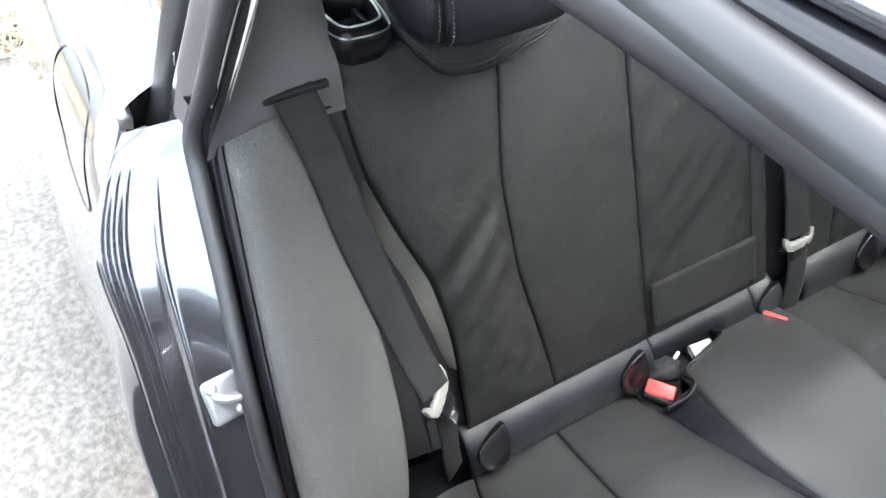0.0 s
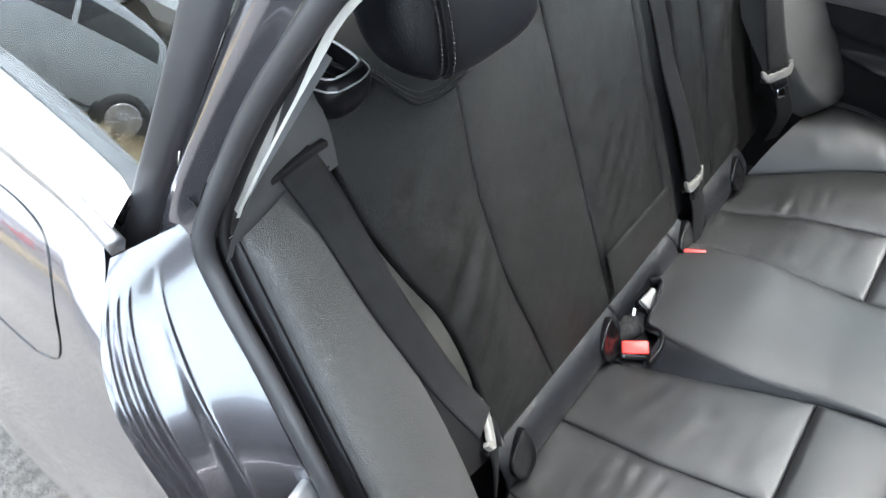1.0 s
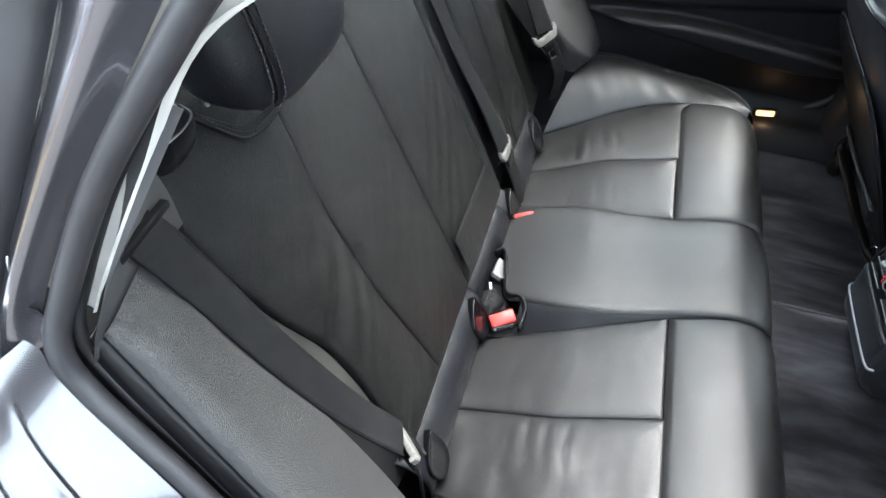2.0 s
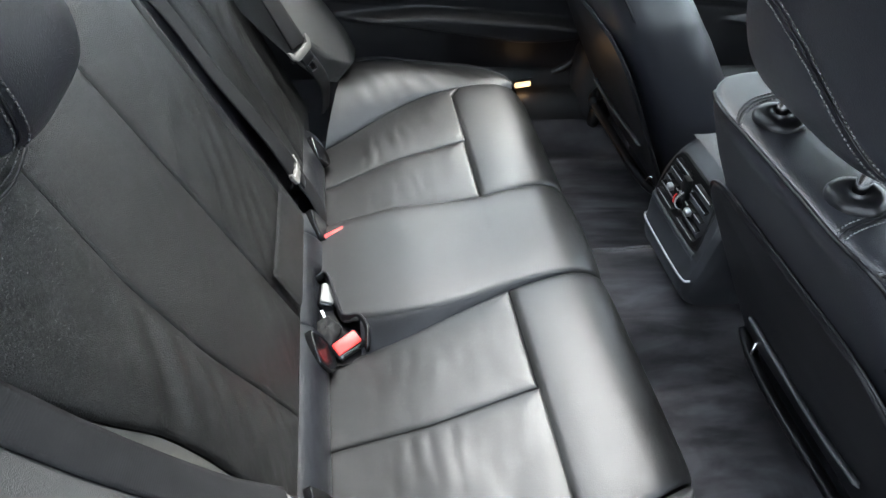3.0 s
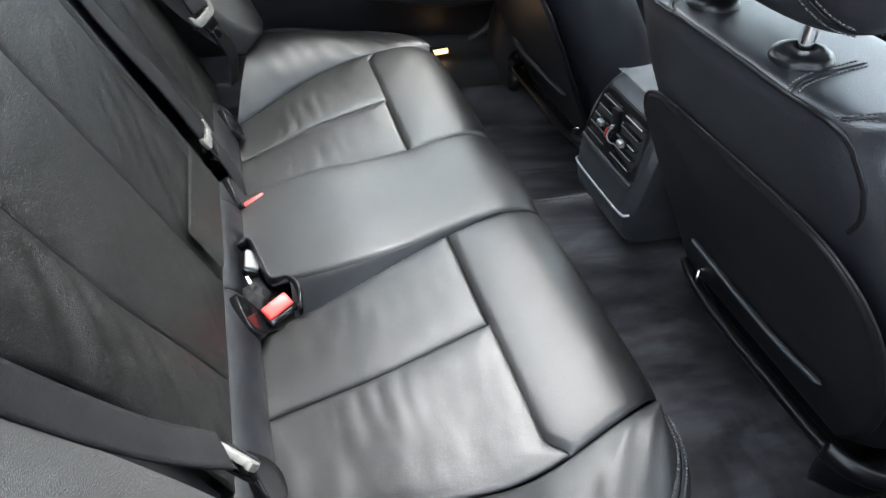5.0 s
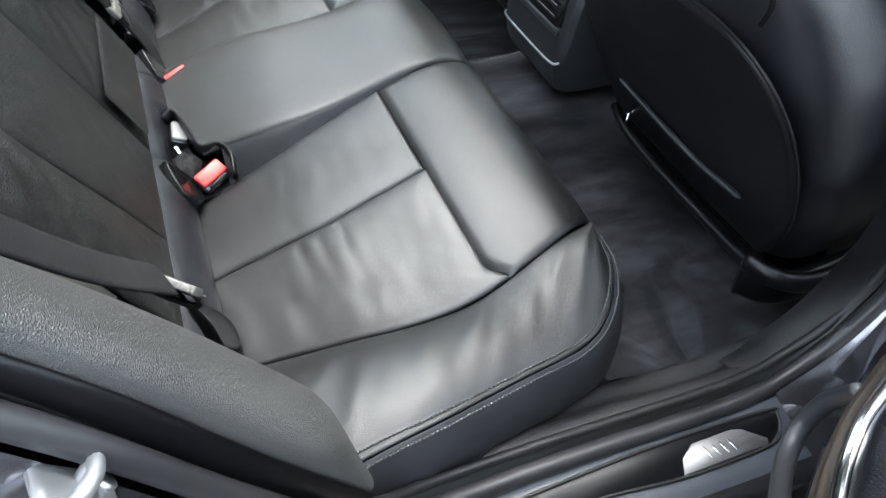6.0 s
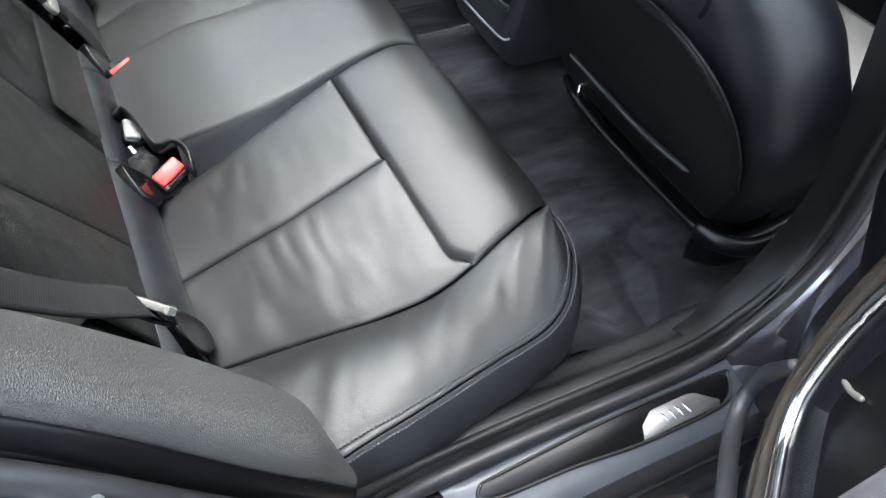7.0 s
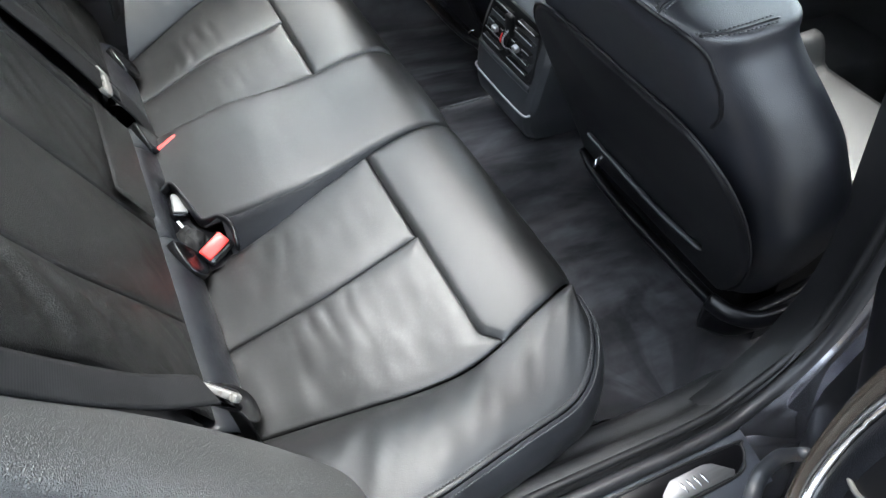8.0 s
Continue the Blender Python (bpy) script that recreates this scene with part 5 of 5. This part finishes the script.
slate = material("blue-grey satin plastic", (0.055, 0.060, 0.072), 0.34)
vary(slate, 20, 0.15, rough=0.1)
plate = part("step_plate", grid(lambda u, v: on_sill(lerp(lerp(-0.125, -0.10, v), 0.285, u), lerp(-0.752, -0.824, v), 0.003 + 0.004 * min(1, min(u * 30, (1 - u) * 30, v * 8, (1 - v) * 8))), 40, 12, slate), car, "blue-grey step plate")
inlay = [(-0.080, -0.766), (-0.088, -0.777), (-0.067, -0.787), (0.03, -0.794), (0.127, -0.802), (0.238, -0.800), (0.262, -0.786), (0.268, -0.772), (0.258, -0.765), (0.10, -0.763)]
part("inlay", prism([on_sill(x, y, 0.0075) for x, y in inlay], (0, 0, 0.0015), hard_plastic, 0.0006), plate, "sunk darker inlay")
part("inlay_rim", tube([on_sill(x, y, 0.009) for x, y in inlay + inlay[:1]], 0.0022, plastic, 80, 6), plate)
badge = part("badge", prism([on_sill(x, y, 0.0095) for x, y in ((0.120, -0.801), (0.127, -0.785), (0.146, -0.773), (0.200, -0.772), (0.212, -0.775), (0.238, -0.793), (0.235, -0.799))], (0, 0, 0.0022), badge_grey, 0.0008), plate, "satin metal badge")
for k, (dx, tilt) in enumerate(((0.0, 0), (0.011, 0), (0.022, 0), (0.033, 0))):
    part("badge_bar", box((0.0022, 0.017, 0.0012), chrome, 0.0004, Matrix.Translation(on_sill(0.158 + dx, -0.786, 0.0125)) @ pose(0, 0, 0, 0, 0, tilt + 12)), badge)
part("step_rubber", tube([(-0.20, -0.840, 0.468), (-0.10, -0.842, 0.460), (0.10, -0.844, 0.458), (0.30, -0.852, 0.458), (0.9, -0.854, 0.458)], 0.003, rubber, 40, 8), car)

# pillar between the doors
part("b_pillar_cover", loft([
    [(0.255, -0.690, 0.488), (0.32, -0.682, 0.498), (0.40, -0.672, 0.56), (0.455, -0.650, 0.67), (0.465, -0.590, 0.90), (0.41, -0.55, 1.22), (0.36, -0.54, 1.33)],
    [(0.255, -0.705, 0.500), (0.325, -0.700, 0.515), (0.395, -0.692, 0.58), (0.440, -0.682, 0.70), (0.435, -0.655, 0.95), (0.385, -0.60, 1.25), (0.345, -0.575, 1.33)],
    [(0.255, -0.722, 0.502), (0.320, -0.720, 0.518), (0.385, -0.714, 0.585), (0.420, -0.705, 0.70), (0.412, -0.675, 0.95), (0.365, -0.61, 1.25), (0.33, -0.585, 1.33)],
    [(0.255, -0.736, 0.495), (0.318, -0.736, 0.512), (0.382, -0.730, 0.578), (0.412, -0.722, 0.69), (0.402, -0.69, 0.94), (0.355, -0.625, 1.25), (0.325, -0.60, 1.33)]], plastic, 50, 18), car, "moulded black pillar cover")
part("b_pillar", loft([
    [(0.20, -0.755, 0.490), (0.31, -0.752, 0.506), (0.392, -0.746, 0.568), (0.424, -0.738, 0.68), (0.414, -0.71, 0.90), (0.370, -0.645, 1.24)],
    [(0.25, -0.775, 0.485), (0.33, -0.772, 0.505), (0.402, -0.768, 0.57), (0.432, -0.760, 0.68), (0.424, -0.732, 0.90), (0.38, -0.665, 1.24)],
    [(0.30, -0.800, 0.470), (0.36, -0.80, 0.50), (0.425, -0.80, 0.57), (0.455, -0.792, 0.68), (0.45, -0.765, 0.90), (0.41, -0.69, 1.24)],
    [(0.52, -0.850, 0.46), (0.52, -0.87, 0.50), (0.52, -0.875, 0.57), (0.52, -0.865, 0.68), (0.52, -0.83, 0.90), (0.50, -0.70, 1.24)]], paint, 50, 24), car, "painted middle pillar")


# ---- doors ----
lining_black = material("matt black door lining", (0.0060, 0.0060, 0.0068), 0.46, spec=0.26)
vary(lining_black, 14, 0.2, rough=0.1)
bump(lining_black, "cells", 420, 0.4, 0.0007)
card_y = table([(0.50, 0.735), (0.56, 0.722), (0.62, 0.710), (0.72, 0.708), (0.85, 0.700), (0.90, 0.685), (0.935, 0.690), (0.962, 0.712), (0.972, 0.742)])
arm_top = table([(0.0, 0.668), (0.325, 0.684), (0.54, 0.701), (0.67, 0.696), (0.77, 0.689), (1.0, 0.672)])
arm_foot = table([(0.0, 0.690), (0.30, 0.680), (0.47, 0.668), (0.61, 0.650), (0.82, 0.624), (0.93, 0.631), (1.0, 0.645)])
arm_swell = table([(0.0, 0.740), (0.30, 0.725), (0.41, 0.716), (0.54, 0.727), (0.67, 0.750), (1.0, 0.800)])


def closed_door(name, name_label, x0, x1, s):
    def card(u, v):
        """The lining: a wedge-shaped armrest that opens to the front, and a soft swell above it."""
        z = lerp(0.50, 0.972, v)
        a, b, c = arm_top(u), arm_foot(u), arm_swell(u)
        arm = step(b - 0.010, b + 0.010, z) * step(a + 0.010, a - 0.010, z) * step(0.27, 0.42, u)
        y = card_y(z) + 0.008 * math.sin(math.pi * u) - 0.042 * arm - 0.012 * step(c - 0.010, c + 0.014, z) * step(0.90, 0.84, z)
        return lerp(x0, x1, u), s * y, z
    ob = part(name, grid(card, 60, 110, lining_black), car, name_label)
    part("outer_skin", grid(lambda u, v: (lerp(x0, x1, u), s * (side_y(lerp(0.30, 0.972, v)) - 0.05 * step(0.7, 1.0, v)), lerp(0.30, 0.972, v)), 10, 24, paint), ob)
    part("window_frame", tube([(x0 + 0.02, s * 0.74, 0.972), (x0 + 0.06, s * 0.66, 1.25), (x0 + 0.12, s * 0.62, 1.33), (x1 - 0.10, s * 0.62, 1.34), (x1, s * 0.64, 1.30), (x1, s * 0.74, 0.972)], 0.018, gloss_black, 60, 8), ob)
    pane(lambda u, v: (lerp(lerp(x0, x0 + 0.1, v), lerp(x1, x1 - 0.05, v), u), s * lerp(0.740, 0.64, v), lerp(0.965, 1.33, v)), 8, 6, "door_glass", ob, (0, -s * 0.004, 0))
    return ob


closed_door("rear_door", "closed far door with a dark grained lining", -0.55, 0.38, 1)
closed_door("front_door", "closed far door with a dark grained lining", 0.46, 1.45, 1)
closed_door("front_door", "closed front door with a dark grained lining", 0.50, 1.45, -1)
part("far_pillar", tube([(0.43, 0.70, 0.36), (0.43, 0.705, 0.60), (0.42, 0.70, 0.95), (0.38, 0.61, 1.34)], 0.068, plastic, 24, 12), car, "black pillar cover on the far side")
part("far_sill", loft([[(-0.2, y, z), (0.3, y, z), (1.2, y, z)] for y, z in ((0.64, 0.43), (0.665, 0.485), (0.695, 0.498), (0.712, 0.515), (0.735, 0.540), (0.80, 0.540), (0.86, 0.45), (0.86, 0.25))], plastic, 20, 20), car)
part("far_seal", tube([(-0.10, 0.735, 0.505), (0.20, 0.735, 0.503), (0.31, 0.730, 0.520), (0.375, 0.722, 0.575), (0.395, 0.71, 0.68)], 0.012, plastic, 40, 10), car)
lamp = thing("sill_lamp", "small lit amber entry lamp at the far sill", "lamp")
part("lens", box((0.045, 0.010, 0.014), lamp_glow, 0.004, pose(0.222, 0.672, 0.518, 0, -4, 8)), lamp, "warm glowing lens")
part("lamp_rim", box((0.055, 0.010, 0.022), plastic, 0.003, pose(0.222, 0.679, 0.517, 0, -4, 8)), lamp)

foot_light = new("sill_light", bpy.data.lights.new("sill_light", "POINT"))
foot_light.data.energy, foot_light.data.color, foot_light.data.shadow_soft_size = 0.010, (1.0, 0.62, 0.30), 0.008
foot_light.matrix_world = pose(0.232, 0.652, 0.512)
foot_light.parent = lamp

# bulkhead and windscreen close the front
part("bulkhead", grid(lambda u, v: (1.55 - 0.15 * v, lerp(-0.74, 0.74, u), lerp(0.30, 1.0, v)), 8, 8, plastic), car)
part("dashboard", sweep([(1.35, -0.70, 0.90), (1.30, 0.0, 0.92), (1.35, 0.70, 0.90)], ring(0.16, 0.12, 20, 3), plastic, 20), car)
pane(lambda u, v: (lerp(1.62, 0.72, v) + 0.08 * (1 - (2 * u - 1) ** 2), lerp(-0.68, 0.68, u) * lerp(1.05, 0.92, v), lerp(1.0, 1.395, v)), 12, 8, "windscreen", car, (0, 0, 0.004))
part("bonnet", grid(lambda u, v: (lerp(1.5, 2.6, u), lerp(-0.86, 0.86, v), 0.98 - 0.22 * u ** 2 - 0.05 * (2 * v - 1) ** 2), 10, 12, paint), car)
for s in (-1, 1):
    part("front_wing", grid(lambda u, v, s=s: (lerp(1.45, 2.6, u), s * (0.86 + 0.03 * math.sin(math.pi * v)), lerp(0.93 - 0.2 * u * u, 0.25, v)), 10, 8, paint), car)
    part("screen_pillar", tube([(1.60, s * 0.72, 1.0), (1.1, s * 0.66, 1.25), (0.72, s * 0.62, 1.36)], 0.035, paint, 12, 10), car)
part("nose", grid(lambda u, v: (2.6 + 0.06 * math.sin(math.pi * v), lerp(-0.86, 0.86, u), lerp(0.73, 0.25, v)), 8, 6, paint), car)
part("underside", grid(lambda u, v: (lerp(-1.8, 2.6, u), lerp(-0.82, 0.82, v), 0.23), 6, 6, rubber), car)


def road_wheel(parent, x, y, z=0.31):
    s = 1 if y > 0 else -1
    m = pose(x, y, z, 90 * -s, 0, 0)
    w = part("wheel", lathe([(0.20, -0.10), (0.30, -0.10), (0.315, -0.06), (0.315, 0.06), (0.30, 0.10), (0.225, 0.10), (0.215, 0.07)], rubber, m, 36), parent, "black tyre")
    part("rim", lathe([(0.225, 0.095), (0.205, 0.07), (0.19, 0.02), (0.0, 0.02)], satin, m, 36), w)
    for k in range(7):
        part("spoke", box((0.17, 0.030, 0.02), satin, 0.006, m @ pose(0, 0, 0.055, 0, 0, k * 360 / 7) @ pose(0.11, 0, 0)), w)
    return w


for x, y in ((-1.02, -0.78), (-1.02, 0.78), (1.78, -0.78), (1.78, 0.78)):
    road_wheel(car, x, y)

# open rear door on the near side: built on its own plane, hinged at the middle pillar
D_HINGE, D_ALONG, D_IN = Vector((0.34, -0.785, 0)), Vector((-0.848, -0.530, 0)), Vector((-0.530, 0.848, 0))


def dr(a, z, off=0.0):
    return D_HINGE + D_ALONG * a + D_IN * off + Vector((0, 0, z))


def door_card(u, v):
    a, z = lerp(0.0, 0.98, u), lerp(0.40, 0.99, v)
    off = -0.005 + 0.041 * step(0.70, 0.82, z) - 0.028 * step(0.62, 0.46, z)
    off -= 0.05 * step(0.93, 0.99, z) ** 2
    return dr(a, z, off)


door = part("rear_door", grid(door_card, 60, 50, hard_plastic), car, "open rear door with a wood and chrome trimmed lining")
part("door_skin", grid(lambda u, v: dr(lerp(-0.02, 1.0, u), lerp(0.34, 1.0, v), -0.06 - 0.05 * math.sin(math.pi * (0.2 + 0.7 * v))), 10, 20, paint), door)
part("door_edge", loft([[dr(-0.02, z, o) for z in (0.36, 0.6, 0.8, 1.0)] for o in (0.006, -0.02, -0.09)], paint, 20, 8), door)
part("door_bottom", grid(lambda u, v: dr(lerp(-0.02, 1.0, u), 0.37, lerp(0.01, -0.1, v)), 6, 4, paint), door)
chrome_line = [(0.92, 0.800), (0.60, 0.795), (0.42, 0.790), (0.345, 0.779), (0.306, 0.774), (0.272, 0.782), (0.256, 0.806), (0.246, 0.838), (0.243, 0.870), (0.246, 0.91), (0.26, 0.96)]


def shifted(line, amount, off):
    """The trim line moved sideways in the door's plane."""
    p = curve_points([(a, z, 0) for a, z in line], 60)
    out = []
    for i in range(61):
        t = (p[min(60, i + 1)] - p[max(0, i - 1)]).normalized()
        out.append(dr(p[i].x + t.y * amount, p[i].y - t.x * amount, off))
    return out


def band(lo, hi, off_lo, off_mid, off_hi, mat, m=10):
    rows = [shifted(chrome_line, lerp(lo, hi, k / m), lerp(off_lo, off_hi, k / m) + (off_mid * math.sin(math.pi * k / m))) for k in range(m + 1)]
    return grid(lambda u, v: rows[round(v * m)][round(u * 60)], 60, m, mat)


part("chrome_strip", tube(shifted(chrome_line, 0.0, 0.046)[::3], 0.0070, chrome, 80, 12), door, "bright chrome strip")
part("wood_trim", band(-0.060, -0.006, 0.028, 0.016, 0.046, wood), door, "dark streaked wood trim")
part("leather_band", band(0.008, 0.050, 0.045, 0.012, 0.012, smooth_leather), door, "dark padded leather band")
pull = [dr(a, z, o) for a, z, o in ((0.80, 0.76, 0.04), (0.50, 0.742, 0.048), (0.357, 0.704, 0.050), (0.260, 0.657, 0.050), (0.215, 0.643, 0.050), (0.189, 0.653, 0.050), (0.184, 0.680, 0.048), (0.188, 0.702, 0.046), (0.205, 0.742, 0.040))]
part("pull_handle", sweep(pull, ring(0.006, 0.009, 12), console_skin, 60, tuple(D_IN)), door, "curved door pull")
part("pocket", sweep([dr(0.90, 0.74, 0.02), dr(0.5, 0.73, 0.025), dr(0.34, 0.715, 0.025), dr(0.24, 0.70, 0.02)], ring(0.01, 0.022, 12, 3), hard_plastic, 30, tuple(D_IN)), door)
grey_pad = material("mid grey soft pad", (0.085, 0.085, 0.095), 0.75)
part("arm_pad", box((0.33, 0.03, 0.125), grey_pad, 0.014, Matrix.Translation(dr(0.562, 0.930, 0.040)) @ pose(0, 0, 0, 0, 0, 32), 3), door, "grey soft pad")
vary(grey_pad, 40, 0.15)
bump(grey_pad, "noise", 800, 0.4, 0.0008)
part("cup_rim", tube([dr(0.242, 0.813, 0.036), dr(0.270, 0.827, 0.038), dr(0.293, 0.843, 0.038), dr(0.312, 0.862, 0.038)], 0.0022, latch_grey, 20, 8), door, "pale rim of the grab cup")
part("door_frame", tube([dr(0.03, 1.0, -0.02), dr(0.06, 1.2, 0.03), dr(0.12, 1.30, 0.06), dr(0.6, 1.32, 0.07), dr(0.92, 1.18, 0.04), dr(1.0, 1.0, -0.02)], 0.018, gloss_black, 60, 8), door)
pane(lambda u, v: dr(lerp(0.03, 0.97, u), lerp(0.97, lerp(1.28, 1.22, u), v), lerp(-0.03, 0.05, v)), 8, 6, "door_glass", door)
entry = thing("door_lamp", "warm entry lamp in the foot of the open door", "lamp")
part("lens", box((0.06, 0.02, 0.01), lamp_glow, 0.003, Matrix.Translation(dr(0.30, 0.364, -0.050)) @ pose(0, 0, 0, 0, 0, 32)), entry)
glow = new("door_light", bpy.data.lights.new("door_light", "SPOT"))
glow.data.energy, glow.data.color, glow.data.spot_size, glow.data.shadow_soft_size = 18.0, (1.0, 0.62, 0.28), radians(150), 0.02
glow.matrix_world = look(dr(0.26, 0.352, -0.030), (0.12, -0.86, 0.18))
glow.parent = entry

# ---- the yard behind the car ----
def dry_grass(name, label, centre, size, count, height, lean, seed):
    """Many thin, bent, dry stalks."""
    rng = random.Random(seed)
    verts, faces = [], []
    for _ in range(count):
        x, y = centre[0] + rng.uniform(-1, 1) * size[0], centre[1] + rng.uniform(-1, 1) * size[1]
        a, h = rng.uniform(0, 2 * math.pi), height * rng.uniform(0.4, 1.1)
        tip = Vector((math.cos(a), math.sin(a), 0)) * h * rng.uniform(0.2, lean)
        w = rng.uniform(0.002, 0.005)
        b = a + 1.57
        side = Vector((math.cos(b) * w, math.sin(b) * w, 0))
        p0 = Vector((x, y, ground_z(x, y) - 0.02))
        p1 = p0 + tip * 0.4 + Vector((0, 0, h * rng.uniform(0.35, 0.6)))
        p2 = p0 + tip + Vector((0, 0, h * rng.uniform(0.25, 0.9)))
        k = len(verts)
        verts += [p0 - side, p0 + side, p1 + side, p1 - side, p2]
        faces += [(k, k + 1, k + 2, k + 3), (k + 3, k + 2, k + 4)]
    ob = part(name, (verts, faces, straw, False))
    return tagged(ob, label, "dry grass", kind="stuff")


dry_grass("dry_grass", "heap of flattened straw-coloured grass at the edge of the concrete", (-4.0, -0.70), (1.25, 0.75), 6500, 0.22, 2.2, 3)
dry_grass("dry_grass", "standing dry grass on the bank behind the car", (-6.1, -4.3), (2.0, 2.0), 16000, 0.42, 0.9, 5)
dry_grass("dry_grass", "dry grass behind the tail of the car", (-4.0, 1.2), (1.2, 1.6), 5000, 0.35, 0.8, 7)


def parked_car(m, label, body_paint):
    """A smooth hatchback body with glazing, tail lights, bumper line and wheels."""
    ob = thing("car", label, "car")
    top = table([(-2.12, 0.62), (-2.05, 0.98), (-1.85, 1.10), (-1.45, 1.37), (-1.0, 1.47), (-0.3, 1.51), (0.3, 1.47), (0.8, 1.20), (1.15, 1.01), (1.7, 0.90), (2.02, 0.76), (2.12, 0.55)])
    wide = table([(-2.12, 0.62), (-2.0, 0.80), (-1.6, 0.87), (0.0, 0.885), (1.5, 0.87), (1.95, 0.78), (2.12, 0.60)])

    def section(x, k):
        """A place on the half section, k from 0 at the sill to 1 on the roof's middle."""
        w, h = wide(x), top(x)
        belt = min(0.95, h - 0.02)
        if k < 0.55:
            t = k / 0.55
            return w * (0.93 + 0.07 * math.sin(math.pi * min(1, t * 0.8 + 0.1))), lerp(0.24, belt, t)
        t = (k - 0.55) / 0.45
        a = t * math.pi / 2
        lean = lerp(1.0, 0.72, min(1, max(0.0, (h - 0.95) / 0.4)))
        return w * 0.97 * (math.cos(a) ** 0.55 if t < 0.999 else 0.0) * lerp(1.0, lean, min(1.0, math.sin(a) * 1.4)), belt + (h - belt) * math.sin(a) ** 0.75

    def body(u, v):
        x = lerp(-2.12, 2.12, u)
        k = 1 - abs(2 * v - 1)
        y, z = section(x, k)
        return m @ Vector((x, math.copysign(y, v - 0.5), z))
    part("body", grid(body, 70, 48, body_paint, cap=True), ob)

    def glazing(s, x0, x1, k0, k1):
        return grid(lambda u, v: m @ Vector((lerp(x0, x1, u), s * (section(lerp(x0, x1, u), lerp(k0, k1, v))[0] + 0.006), section(lerp(x0, x1, u), lerp(k0, k1, v))[1])), 10, 8, gloss_black)
    for s in (-1, 1):
        part("side_window", glazing(s, -1.42, -0.50, 0.60, 0.78), ob, "dark glossy side window")
        part("side_window", glazing(s, -0.44, 0.42, 0.60, 0.80), ob, "dark glossy side window")
        part("tail_light", prism([m @ Vector((x, s * 0.80 * (1 + 0.09 * (x + 2.06) / 0.5), z)) for x, z in ((-1.62, 0.90), (-1.92, 0.93), (-1.92, 1.05), (-2.05, 1.05), (-2.10, 0.66), (-1.90, 0.66))], m.to_3x3() @ Vector((-0.03, s * 0.10, 0)), tail_red, 0.006), ob, "angular red tail light")
        part("sill_strip", tube([m @ Vector((x, s * (section(x, 0.06)[0] + 0.004), 0.30)) for x in (-0.95, -0.3, 0.3, 0.95)], 0.02, rubber, 16, 8), ob)
        for x in (-1.30, 1.30):
            wm = m @ pose(x, s * 0.80, 0.31, -90 * s, 0, 0)
            part("wheel_arch", lathe([(0.0, 0.062), (0.36, 0.062), (0.365, 0.05)], rubber, wm, 28), ob)
            w = part("wheel", lathe([(0.0, 0.085), (0.19, 0.09), (0.21, 0.105), (0.30, 0.105), (0.315, 0.07), (0.315, -0.10)], rubber, wm, 28), ob)
            part("rim", lathe([(0.0, 0.112), (0.05, 0.112), (0.07, 0.100), (0.18, 0.104), (0.20, 0.112), (0.205, 0.10)], satin, wm, 28), w)
            for a in range(0, 360, 36):
                part("spoke", box((0.13, 0.022, 0.012), satin, 0.003, wm @ pose(0, 0, 0.112, 0, 0, a) @ pose(0.115, 0, 0)), w)
    part("rear_window", grid(lambda u, v: m @ Vector((lerp(-1.84, -1.52, v) - 0.02, lerp(-0.46, 0.46, u), top(lerp(-1.84, -1.52, v)) + 0.010 - 0.03 * (2 * u - 1) ** 2)), 10, 8, gloss_black), ob)
    return ob


tail_red = material("red lamp lens", (0.55, 0.02, 0.02), 0.25)
vary(tail_red, 30, 0.2)
silver = material("silver grey paint", (0.22, 0.24, 0.26), 0.35, 0.0, 0.7)
vary(silver, 5, 0.1)
parked_car(Matrix.Translation((-8.16, -4.85, -0.53)) @ pose(0, 0, 0, 0, 0, 112), "silver grey hatchback parked on the dry grass", silver)


def scrub(u, v):
    a = lerp(radians(95), radians(265), u)
    r = 15 + 1.2 * noise.noise((u * 30, v * 4, 1))
    return r * math.cos(a), r * math.sin(a) - 2, -0.3 + v * (1.15 + 0.7 * noise.noise((u * 22, 0, 2)) + 0.4 * noise.noise((u * 90, v * 9, 5)))


scrub_mat = material("leafless winter scrub", (0.26, 0.235, 0.20), 0.95)
vary(scrub_mat, 1.2, 0.5)
vary(scrub_mat, 14, 0.6)
bump(scrub_mat, "noise", 12, 1.0, 0.2)
tagged(part("backdrop", grid(scrub, 220, 14, scrub_mat)), "leafless brown scrub along the edge of the yard", "hedge", kind="structure")
